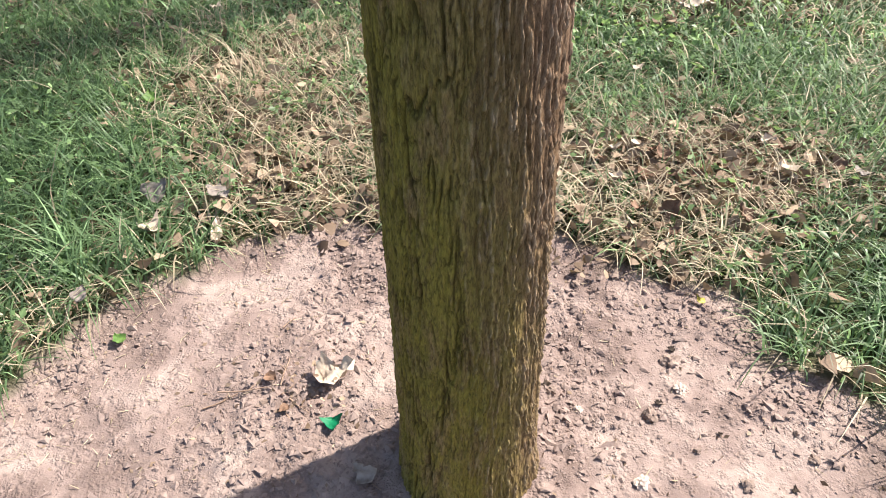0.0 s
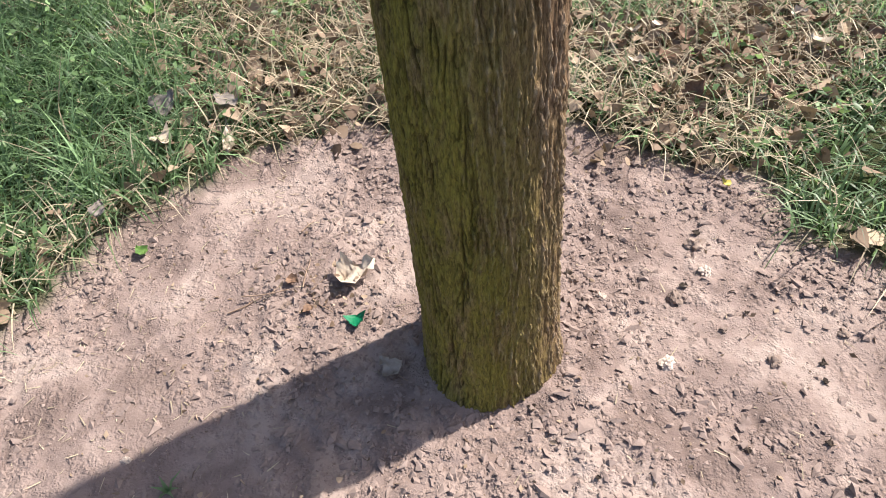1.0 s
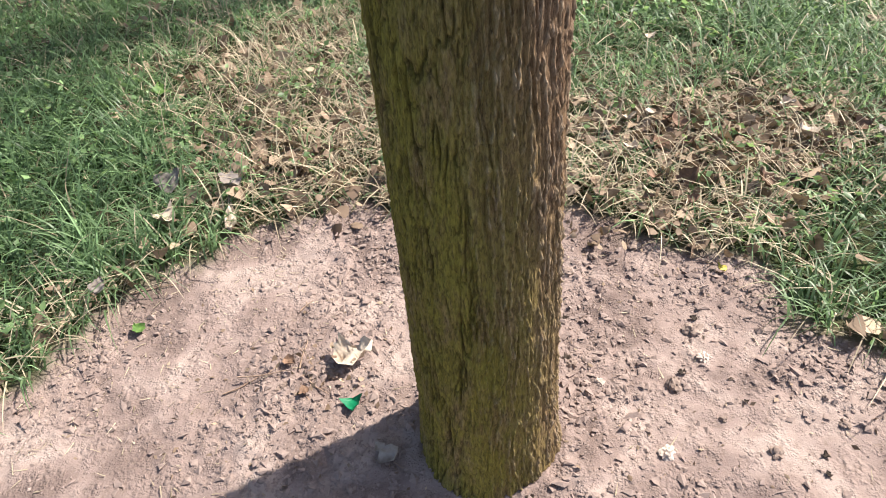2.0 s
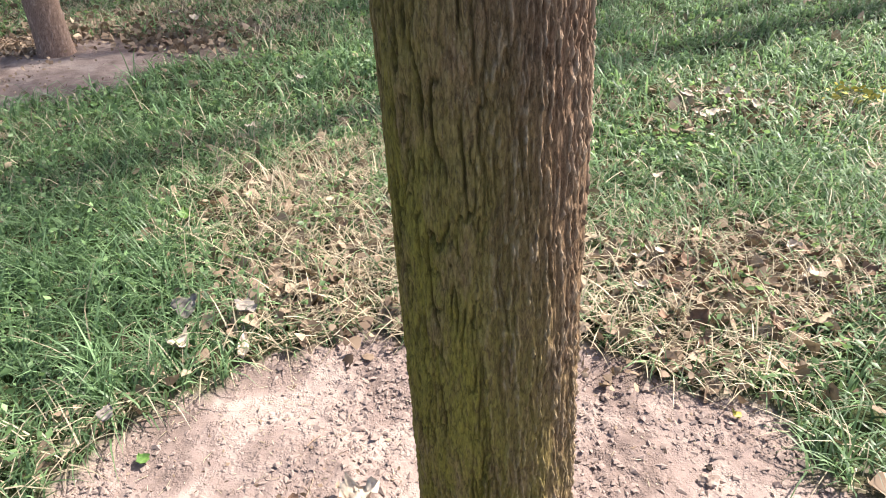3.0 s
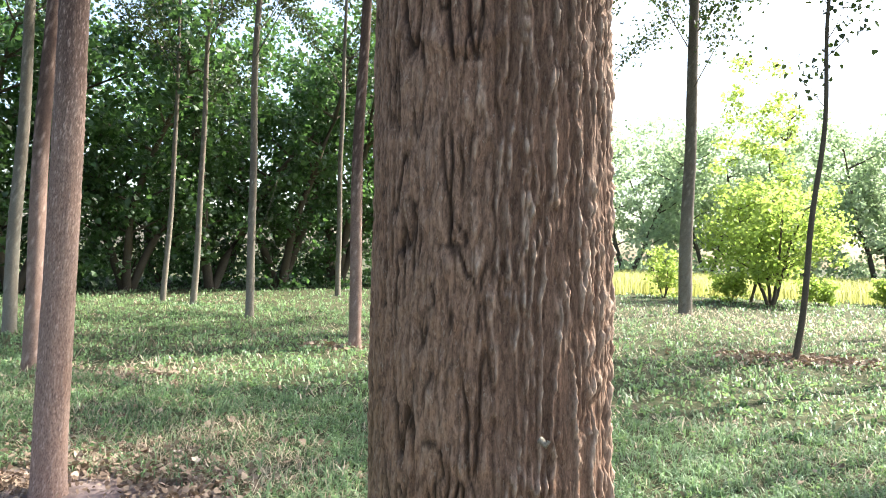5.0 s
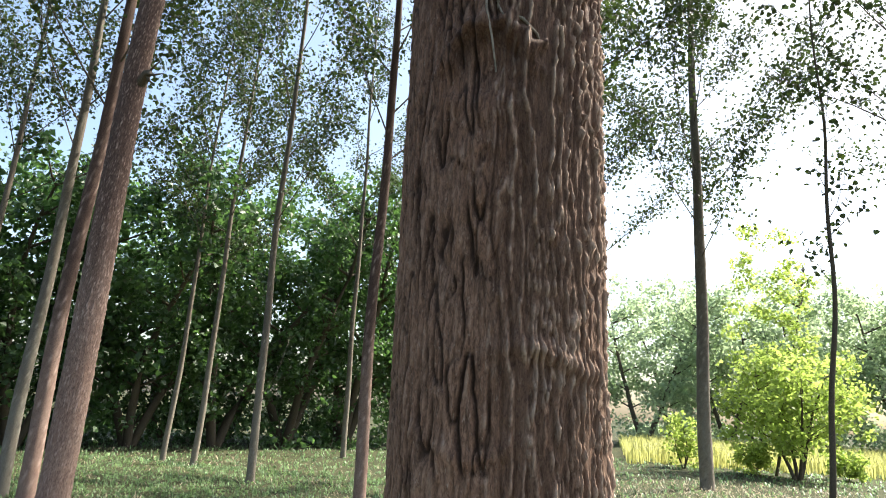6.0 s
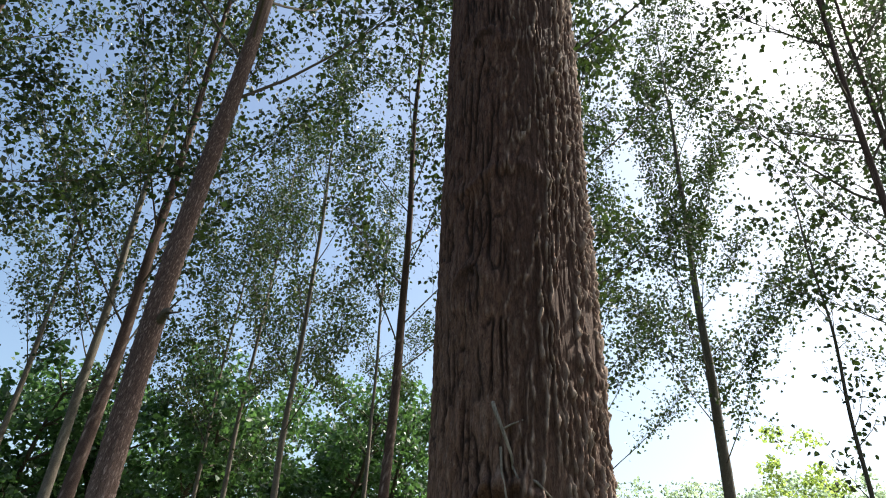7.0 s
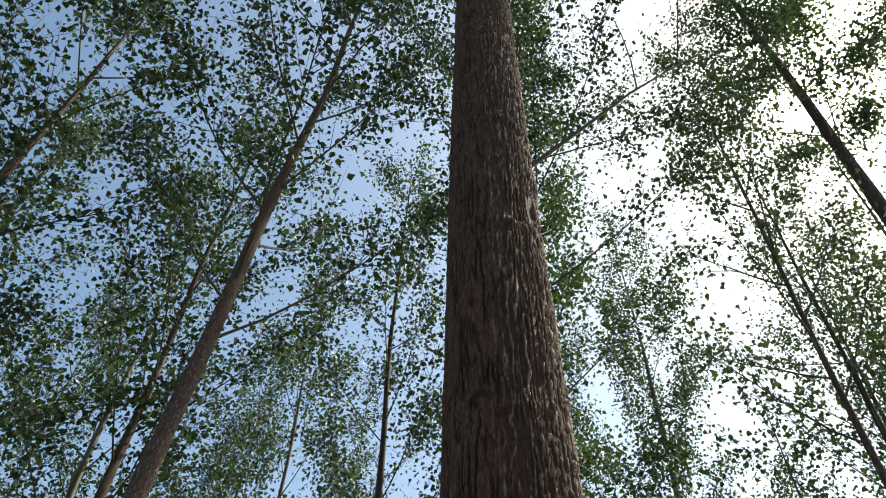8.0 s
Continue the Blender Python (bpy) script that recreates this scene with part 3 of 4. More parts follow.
MAIN = poplar(TRUNK_X, TRUNK_Y, 0.287, 19.0, 8.4, 11, BARK, "large poplar with deeply furrowed brown bark, greenish at its foot",
              custom_trunk=(main_trunk, main_stem, main_radius), limbs=18, reach=2.6, per_twig=17, low_limbs=[(4.10, radians(12), radians(50), 1.5)])

# neighbours: x, y, diameter, height, start of the crown, lean, bark, words
TREES = [
    (-3.79, 4.60, 0.245, 19.0, 7.0, (0.0, 0.0), BARK_FAR, "straight poplar with ridged pinkish-brown bark beside a bare soil patch", 0.01),
    (-7.77, 8.58, 0.25, 20.0, 7.0, (0.028, 0.0), BARK_FAR, "slender straight poplar with brown bark standing in grass", 0.03),
    (-11.30, 11.76, 0.27, 21.0, 7.5, (0.02, 0.0), BARK_PALE, "slender straight poplar with grey bark standing in grass", 0.03),
    (-13.77, 20.36, 0.19, 19.0, 7.5, (0.024, 0.0), BARK_PALE, "thin pale poplar trunk near the dark tree line", 0.04),
    (-12.34, 19.78, 0.21, 21.0, 8.5, (0.028, 0.0), BARK_PALE, "thin pale poplar trunk near the dark tree line", 0.03),
    (-8.87, 16.92, 0.23, 22.0, 8.0, (0.004, 0.0), BARK_PALE, "straight grey poplar with a few dry side twigs", 0.04),
    (-10.11, 26.70, 0.24, 24.0, 9.0, (-0.008, 0.0), BARK_PALE, "thin pale poplar trunk near the dark tree line", 0.02),
    (-4.30, 12.70, 0.25, 22.0, 8.0, (-0.004, 0.0), BARK_FAR, "straight brown poplar with a forked upper stem", 0.04),
    (2.83, 20.96, 0.40, 24.0, 6.4, (-0.006, 0.0), BARK_PALE, "tall grey poplar at the edge of the yellow field", 0.03),
    (6.33, 9.59, 0.42, 31.0, 14.5, (0.0, 0.0), BARK_FAR, "poplar with a dark trunk spreading thin limbs overhead", 0.02),
    (3.45, 8.0, 0.135, 18.0, 6.6, (0.0, 0.0), BARK_FAR, "slim dark poplar against the bright sky", 0.02),
    (-0.40, 11.5, 0.22, 26.0, 8.0, (0.0, 0.0), BARK_FAR, "slim poplar standing farther back in the rows", 0.02),
    (-1.5, 17.5, 0.22, 22.0, 8.0, (0.0, 0.0), BARK_PALE, "slim poplar standing farther back in the rows", 0.02),
    (5.6, 12.4, 0.22, 19.0, 6.5, (0.0, 0.0), BARK_FAR, "slim poplar standing farther back in the rows", 0.02),
    (7.6, 16.5, 0.22, 20.0, 7.0, (0.0, 0.0), BARK_FAR, "slim poplar standing farther back in the rows", 0.02),
    (-8.0, 4.4, 0.24, 20.0, 7.5, (0.0, 0.0), BARK_FAR, "slim poplar in the neighbouring row", 0.02),
    (-12.6, 7.6, 0.24, 20.0, 7.5, (0.0, 0.0), BARK_FAR, "slim poplar in the neighbouring row", 0.02),
    (-0.6, 23.5, 0.24, 22.0, 8.0, (0.0, 0.0), BARK_PALE, "slim poplar standing farther back in the rows", 0.02),
    (-17.5, 16.0, 0.25, 21.0, 8.0, (0.01, 0.0), BARK_PALE, "slim poplar standing farther back in the rows", 0.02),
    (8.2, 13.0, 0.24, 20.0, 6.5, (0.0, 0.0), BARK_FAR, "slim poplar standing farther back in the rows", 0.02),
    (9.8, 19.5, 0.26, 21.0, 6.5, (0.0, 0.0), BARK_FAR, "slim poplar standing farther back in the rows", 0.02),
    (-6.5, 1.2, 0.25, 19.0, 7.8, (0.01, 0.0), BARK_FAR, "slim poplar in the neighbouring row", 0.02),
    (-0.22, 7.3, 0.20, 24.0, 9.6, (0.0, 0.0), BARK_FAR, "slim poplar standing next in the same row", 0.0),
]
# fuller or thinner crowns: number of limbs, their length, leaves along a twig
CROWNS = {(6.33, 9.59): (34, 3.8, 36), (-0.40, 11.5): (34, 3.6, 24), (-0.22, 7.3): (30, 4.5, 25), (3.45, 8.0): (20, 2.8, 11), (2.83, 20.96): (30, 4.6, 24), (5.6, 12.4): (20, 3.0, 7), (8.2, 13.0): (20, 3.0, 7), (7.6, 16.5): (26, 4.2, 16)}
for i, (tx, ty, dia, hh, cf, ln, bark, words, bend) in enumerate(TREES):
    near = math.hypot(tx, ty) < 9
    limbs, reach, thick_set = CROWNS.get((tx, ty), (22, 3.9 if tx < 0 else 3.4, 21 if near else 17 if tx < 0 else 9 if tx > 7 else 17))
    extra = [(2.15, radians(15), radians(58), 2.1), (2.05, radians(-10), radians(38), 1.1)] if (tx, ty) == (-8.87, 16.92) else []
    cf = cf - 1.1 if tx < 0 and not near else cf
    tree = poplar(tx, ty, dia, hh, cf, 40 + i, bark, words, lean=ln, bend=bend, limbs=limbs, reach=reach, per_twig=thick_set, leaf=0.088 if near else 0.108,
                  sides=90 if i == 0 else 32 if near else 20, zstep=0.018 if i == 0 else 0.08, low_limbs=extra, sweep=0.005 if i == 0 else 0.0)

    if i == 0:
        stub = Pile()
        stub.add(*tube([(0.17, -0.03, 4.66), (0.24, -0.07, 4.72), (0.28, -0.09, 4.72), (0.30, -0.10, 4.70)], (0.045, 0.038, 0.030, 0.008), 8))
        for k, (dx, dz) in enumerate([(0.16, 0.10), (0.20, -0.02), (0.12, -0.10)]):
            stub.add(*tube([(0.24, -0.07, 4.71), (0.24 + dx * 0.6, -0.10, 4.71 + dz * 0.7), (0.24 + dx, -0.12, 4.71 + dz)], (0.012, 0.009, 0.004), 5))
        part_of("branch_stub", stub.mesh("branch_stub", BARK_DARK), tree, "short dark broken branch stub")


def sapling():
    """The thin, leaning young tree with its dark, slightly crooked stem."""
    r = np.random.default_rng(90)
    x, y = 3.61, 13.02
    z0 = float(rise(np.array(x), np.array(y)))
    tree = thing("young_poplar_tree", "thin dark crooked young poplar leaning in a dug patch", "tree", "plantation poplars", at=(x, y, z0 - 0.02))
    z = np.linspace(0, 11.5, 40)
    path = np.stack([0.10 * z * np.clip(1.15 - z * 0.085, 0.2, 1) + 0.03 * np.sin(z * 1.9), 0.02 * np.sin(z * 1.1), z], 1)
    pile = Pile()
    pile.add(*tube(path, 0.056 * (1 - 0.85 * z / 11.5), 10))
    part_of("trunk", pile.mesh("trunk", BARK_DARK), tree)
    spots = []
    for k in range(15):
        i = 15 + int(24 * k / 15)
        pl, c = limb_and_leaves(path[i], 6.28 * r.random(), radians(30 + 30 * r.random()), 0.35 + 0.95 * r.random() ** 1.5, 0.010, r, 3 + int(5 * r.random()), 15, 0.12)
        part_of("limb", pl.mesh("limb", BARK_DARK), tree)
        spots.append(c)
    c = np.concatenate(spots)
    v, f = leaves(c, 0.105 * (0.7 + 0.5 * r.random(len(c))), r.normal(size=(len(c), 3)) - (0, 0, 0.5), r)
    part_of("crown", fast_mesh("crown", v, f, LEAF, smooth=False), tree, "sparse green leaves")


sapling()


def broad_tree(x, y, height, wide, seed, material, count, leaf, label, name, low=0.3, group="", stems=3, category="tree", bark=BARK_DARK, stout=1.0):
    """A bushy tree, leafy to the ground: stems, and a crown of leaf clumps with gaps."""
    r = np.random.default_rng(seed)
    z0 = float(rise(np.array(x), np.array(y)))
    tree = thing(name, label, category, group, at=(x, y, z0 - 0.02))
    tips = []
    for k in range(stems):
        a = k * 2.4 + r.random()
        path = bowed((0.1 * math.cos(a) * wide * 0.2, 0.1 * math.sin(a) * wide * 0.2, 0), (0.35 * math.cos(a), 0.35 * math.sin(a), 1), height * 0.85, 0.1, r, 9, 0.09)
        pile = Pile()
        pile.add(*tube(path, stout * np.linspace(0.016 * height, 0.004 * height, 9), 7))
        for q in path[2:]:
            for _ in range(2):
                b = r.random() * 6.28
                side = bowed(q, (math.cos(b), math.sin(b), 0.5), wide * (0.2 + 0.25 * r.random()), 0.3, r, 5, 0.1)
                pile.add(*tube(side, np.linspace(0.005 * height, 0.001 * height, 5), 4))
                tips += [side[-1], side[3], side[2]]
        part_of("trunk", pile.mesh("trunk", bark), tree)
    clumps = 46 + len(tips)
    u = r.random(46)
    zz = height * (low / height + (1 - low / height) * u ** 1.15)
    prof = wide / 2 * np.sqrt(np.clip(1 - (np.abs(zz / height - 0.42) / 0.62) ** 2.2, 0.03, 1))
    a = r.random(46) * 2 * np.pi
    rad = prof * np.sqrt(0.35 + 0.65 * r.random(46))
    centre = np.concatenate([np.stack([rad * np.cos(a), rad * np.sin(a), zz], 1), np.array(tips)])
    size = wide * (0.07 + 0.09 * r.random(clumps))
    pick = r.integers(0, clumps, count)
    g = r.normal(size=(count, 3))
    g /= np.linalg.norm(g, axis=1)[:, None]
    c = centre[pick] + g * (size[pick] * r.random(count) ** 0.45)[:, None] * (1.15, 1.15, 0.8)
    c = c[c[:, 2] > 0.08]
    t = r.normal(size=(len(c), 3)) * (0.9, 0.9, 0.5) - (0, 0, 0.5)
    v, f = leaves(c, leaf * (0.6 + 0.7 * r.random(len(c))), t, r, DELTA, OVAL_F)
    part_of("crown", fast_mesh("crown", v, f, material, smooth=False), tree)
    return tree


HEDGE = [(-26.0, 8.0, 9.2), (-24.0, 12.5, 9.4), (-22.0, 16.5, 9.8), (-20.0, 20.5, 11.0), (-18.0, 24.0, 11.4), (-16.3, 27.3, 13.4), (-14.6, 30.5, 13.4), (-13.0, 33.8, 14.4), (-10.5, 37.0, 14.2)]
for i, (hx, hy, hh) in enumerate(HEDGE):
    broad_tree(hx, hy, hh, 6.4, 200 + i, HEDGE_LEAF, 10000, 0.24, "dense dark green broadleaf tree in the boundary row", "broadleaf_tree", 0.3, "boundary trees", 3)
for i, (hx, hy, hh) in enumerate(HEDGE[1:]):
    broad_tree(hx - 4.6, hy + 2.4, hh + 0.5, 7.0, 230 + i, HEDGE_LEAF, 3000, 0.30, "dense dark green broadleaf tree behind the boundary row", "broadleaf_tree", 0.2, "boundary trees", 2)

for i, (hx, hy, hh) in enumerate(HEDGE):
    broad_tree(hx - 1.2, hy + 1.3, 2.8, 3.6, 500 + 2 * i, HEDGE_LEAF, 2200, 0.15, "low dark shrub at the foot of the boundary trees", "low_shrub", 0.05, "boundary shrubs", 2, "shrub")

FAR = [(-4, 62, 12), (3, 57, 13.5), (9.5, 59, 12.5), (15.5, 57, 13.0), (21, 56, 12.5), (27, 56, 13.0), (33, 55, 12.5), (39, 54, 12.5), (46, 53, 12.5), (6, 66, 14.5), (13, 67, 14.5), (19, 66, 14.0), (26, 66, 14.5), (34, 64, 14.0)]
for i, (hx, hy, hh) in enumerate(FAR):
    broad_tree(hx, hy, hh, 9.5, 260 + i, HAZED_LEAF, 9000, 0.29, "distant green tree, paled by painted haze, beyond the yellow field", "distant_tree", 0.3, "trees beyond the field", 2)

broad_tree(6.8, 28.0, 4.5, 5.2, 301, SHRUB_LEAF, 7500, 0.16, "sunlit yellow-green shrub with several dark stems", "shrub", 1.3, "", 4, "shrub")
broad_tree(6.3, 29.2, 9.8, 3.4, 305, SHRUB_LEAF, 3600, 0.15, "slender light green young tree beside a shrub", "slender_tree", 4.2, "", 1, stout=0.4)
for i, (hx, hy, hh, ww) in enumerate([(3.1, 29.8, 2.2, 1.5), (5.6, 29.2, 1.2, 1.5), (8.8, 29.3, 1.1, 1.3), (11.6, 30.3, 1.2, 1.2)]):
    broad_tree(hx, hy, hh, ww, 310 + i, SHRUB_LEAF, 1300, 0.13, "leafy green weed clump at the field's edge", "weed_clump", 0.1, "weeds at the field's edge", 3, "weeds")


def field():
    r = np.random.default_rng(400)
    n = 26000
    y = 31.5 + 27 * r.random(n)
    x = 1.0 + (y * 0.95) * r.random(n)
    z = rise(x, y) - 0.02
    v, f = blades(x, y, z, 0.75 + 0.35 * r.random(n), 0.035 + 0.03 * r.random(n), 0.3 + 0.7 * r.random(n), r.random(n) * 6.28, 0.15 * r.random(n))
    thing("rice_field", "ripening yellow-green rice field in full sun", "field", kind="stuff", data=fast_mesh("rice_field", v, f, RICE))


field()

# ---------------------------------------------------------------- grass, weeds, straw and litter
DRY = [(1.2, 1.72, 0.38, -1.1), (-1.5, 1.65, 0.45, -0.6), (-0.50, 2.15, 0.42, 1.0), (-0.25, 2.05, 0.35, 0.8), (0.70, 2.2, 0.50, 1.0), (1.2, 2.0, 0.35, 0.15), (-1.0, 2.6, 0.5, 0.5), (0.95, 3.9, 0.50, 0.55), (-2.35, 5.5, 0.6, 0.9),
       (-3.9, 6.0, 1.2, 0.7), (-6.3, 8.8, 1.2, 0.7), (2.6, 20.0, 3.5, 0.7), (6.0, 18.0, 3.5, 0.6), (-1.1, 3.4, 0.4, 0.5), (1.9, 3.2, 0.5, 0.4)]


def dryness(x, y):
    d = 0.08 + 0.45 * smooth_step(-0.1, 0.45, perlin(x * 0.8, y * 0.8, x * 0 + 33.3))
    for cx, cy, rr, amp in DRY:
        d = d + amp * np.exp(-((x - cx) ** 2 + (y - cy) ** 2) / rr ** 2)
    edge = np.hypot(x - 0.04, y - 0.72) - 1.12
    return np.clip(d + 0.35 * np.exp(-(edge / 0.22) ** 2), 0, 1)


def sow(r, n, ymin, ymax, half, centre=0.0):
    """Random places in a wedge that widens with y."""
    y = ymin + (ymax - ymin) * r.random(n)
    w = half(y)
    x = centre(y) + w * (2 * r.random(n) - 1) if callable(centre) else centre + w * (2 * r.random(n) - 1)
    return x, y


def keep(r, x, y, chance):
    k = (r.random(len(x)) < chance) & (soil_amount(x, y) < 0.35 + 0.3 * r.random(len(x)))
    return x[k], y[k]


def turf():
    r = np.random.default_rng(500)
    pile = Pile()
    for n, y0, y1, half, mid, length, width in [
            (105000, 0.5, 3.4, lambda y: 1.1 + 0.65 * y, lambda y: -0.12 * y, 0.18, 0.0080),
            (125000, 3.0, 8.5, lambda y: 0.8 + 0.80 * y, lambda y: -0.22 * y, 0.18, 0.0120),
            (60000, 8.0, 20.0, lambda y: 0.80 * y, lambda y: -0.22 * y, 0.15, 0.026),
            (32000, 19.0, 36.0, lambda y: 0.80 * y, lambda y: -0.22 * y, 0.17, 0.045)]:
        x, y = sow(r, n, y0, y1, half, mid)
        tuft = smooth_step(-0.35, 0.25, perlin(x * 3.5, y * 3.5, x * 0 + 21))
        gap = 0.12 + 0.88 * smooth_step(-0.16, 0.10, perlin(x * 13 / (1 + 0.12 * y), y * 9 / (1 + 0.12 * y), x * 0 + 44))
        x, y = keep(r, x, y, (1 - 0.72 * dryness(x, y)) * (0.35 + 0.65 * tuft) * gap)
        m = len(x)
        tall = length * (0.5 + 0.9 * r.random(m)) * (0.75 + 0.6 * smooth_step(-0.3, 0.4, perlin(x * 1.3, y * 1.3, x * 0 + 27)))
        pile.add(*blades(x, y, ground_height(x, y, False) - 0.006, tall, width * (0.6 + 0.8 * r.random(m)), 0.9 + 2.0 * r.random(m), r.random(m) * 6.28, 0.05 + 0.75 * r.random(m), 4 if y0 < 1 else 3 if y0 < 5 else 2))
    x, y = -11 + 22 * r.random(20000), -8 + 18 * r.random(20000)
    k = (y < 0.5) | (np.abs(x + 0.15 * y) > 0.8 + 0.68 * y)
    x, y = keep(r, x[k], y[k], 0.9)
    m = len(x)
    pile.add(*blades(x, y, ground_height(x, y, False) - 0.006, 0.12 + 0.12 * r.random(m), 0.014 + 0.014 * r.random(m), 0.5 + 1.6 * r.random(m), r.random(m) * 6.28, 0.2 + 0.8 * r.random(m)))
    thing("grass", "rough green grass between the trees", "grass", kind="stuff", data=pile.mesh("grass", GRASS))


def weeds():
    r = np.random.default_rng(510)
    pile = Pile()
    for n, y0, y1, half, size in [(2600, 0.4, 3.6, lambda y: 1.2 + 0.75 * y, 0.028), (3600, 3.2, 9.0, lambda y: 0.8 + 0.8 * y, 0.036), (3500, 8.5, 20.0, lambda y: 0.8 * y, 0.06)]:
        x, y = sow(r, n, y0, y1, half, lambda y: -0.15 * y)
        x, y = keep(r, x, y, (1 - 0.6 * dryness(x, y)) * smooth_step(-0.25, 0.25, perlin(x * 1.7, y * 1.7, x * 0 + 61)))
        z = ground_height(x, y, False)
        for k in range(8):
            m = len(x)
            a, h = r.random(m) * 6.28, 0.02 + 0.10 * r.random(m)
            off = 0.012 + 0.035 * r.random(m)
            c = np.stack([x + off * np.cos(a), y + off * np.sin(a), z + h], 1)
            t = np.stack([np.cos(a), np.sin(a), r.normal(size=m) * 0.35], 1)
            pile.add(*leaves(c, size * (0.5 + 0.8 * r.random(m)), t, r, OVAL, OVAL_F))
    thing("low_weeds", "small broad-leaved green weeds among the grass", "weeds", kind="stuff", data=pile.mesh("low_weeds", WEED))


def straw():
    r = np.random.default_rng(520)
    pile = Pile()
    for n, y0, y1, half, length, width in [(42000, 0.4, 3.2, lambda y: 1.2 + 0.75 * y, 0.17, 0.0045), (42000, 3.0, 8.5, lambda y: 0.8 + 0.8 * y, 0.17, 0.006), (26000, 8.0, 24.0, lambda y: 0.8 * y, 0.2, 0.016)]:
        x, y = sow(r, n, y0, y1, half, lambda y: -0.15 * y)
        x, y = keep(r, x, y, 0.05 + 0.95 * dryness(x, y))
        m = len(x)
        pile.add(*blades(x, y, ground_height(x, y, False) + 0.05 * r.random(m) ** 2, length * (0.4 + 0.9 * r.random(m)), width * (0.6 + 0.8 * r.random(m)),
                         0.2 + 0.9 * r.random(m), r.random(m) * 6.28, 0.55 + 0.9 * r.random(m), 3 if y0 < 1 else 2))
    x, y = sow(r, 1500, 0.3, 1.95, lambda y: 1.15 + 0 * y)
    k = (soil_amount(x, y) > 0.7) & (r.random(len(x)) < 0.25 + 0.75 * smooth_step(0.1, -0.9, x)) & (np.hypot(x - TRUNK_X, y - TRUNK_Y) > 0.18)
    x, y = x[k], y[k]
    m = len(x)
    pile.add(*blades(x, y, ground_height(x, y) + 0.003, 0.010 + 0.035 * r.random(m) ** 2, 0.0016 + 0.0016 * r.random(m), 0.08 * r.random(m), r.random(m) * 6.28, 1.42 + 0.1 * r.random(m)))
    thing("dry_straw", "pale dry grass stalks lying on the turf", "dry grass", kind="stuff", data=pile.mesh("dry_straw", STRAW))


def litter():
    r = np.random.default_rng(530)
    pile = Pile()
    for n, y0, y1, half, size in [(11000, 0.5, 3.2, lambda y: 1.2 + 0.7 * y, 0.048), (4500, 3.0, 9.0, lambda y: 0.8 + 0.8 * y, 0.06)]:
        x, y = sow(r, n, y0, y1, half, lambda y: -0.1 * y)
        x, y = keep(r, x, y, 0.03 + 0.75 * dryness(x, y) ** 1.3)
        m = len(x)
        c = np.stack([x, y, ground_height(x, y, False) + 0.005 + 0.05 * r.random(m)], 1)
        pile.add(*leaves(c, size * (0.5 + r.random(m)), r.normal(size=(m, 3)) * (1, 1, 0.3), r))
    for cx, cy, sx, sy, n, size in [(3.8, 13.1, 0.75, 0.28, 1400, 0.085), (-3.9, 5.5, 0.7, 0.20, 800, 0.045), (-4.20, 4.66, 0.22, 0.14, 900, 0.032), (-3.75, 5.15, 0.55, 0.12, 700, 0.05), (-2.9, 4.95, 0.30, 0.16, 500, 0.05), (-3.7, 3.9, 0.35, 0.25, 160, 0.025), (-6.2, 8.9, 0.6, 0.4, 260, 0.06), (-4.55, 12.6, 0.5, 0.25, 160, 0.09), (0.74, 2.25, 0.30, 0.17, 1300, 0.040), (0.95, 3.9, 0.35, 0.22, 260, 0.05), (-0.85, 1.85, 0.25, 0.10, 260, 0.045), (-0.33, 1.08, 0.06, 0.04, 45, 0.013), (0.30, 1.72, 0.35, 0.06, 160, 0.025), (-0.30, 0.47, 0.10, 0.05, 90, 0.016)]:
        c = np.stack([cx + sx * r.normal(size=n), cy + sy * r.normal(size=n), np.zeros(n)], 1)
        c[:, 2] = ground_height(c[:, 0], c[:, 1], False) + 0.01 + 0.05 * r.random(n)
        pile.add(*leaves(c, size * (0.4 + r.random(n)), r.normal(size=(n, 3)) * (1, 1, 0.3), r))
    # crumbled bits on the bare soil
    x, y = sow(r, 900, 0.3, 1.95, lambda y: 1.1 + 0 * y)
    k = soil_amount(x, y) > 0.8
    x, y = x[k], y[k]
    c = np.stack([x, y, ground_height(x, y) + 0.003], 1)
    pile.add(*leaves(c, 0.006 + 0.014 * r.random(len(x)) ** 2, r.normal(size=(len(x), 3)) * (1, 1, 0.15), r, OVAL, OVAL_F))
    thing("leaf_litter", "dry brown and pale leaf litter on turf and soil", "leaf litter", kind="stuff", data=pile.mesh("leaf_litter", LITTER))


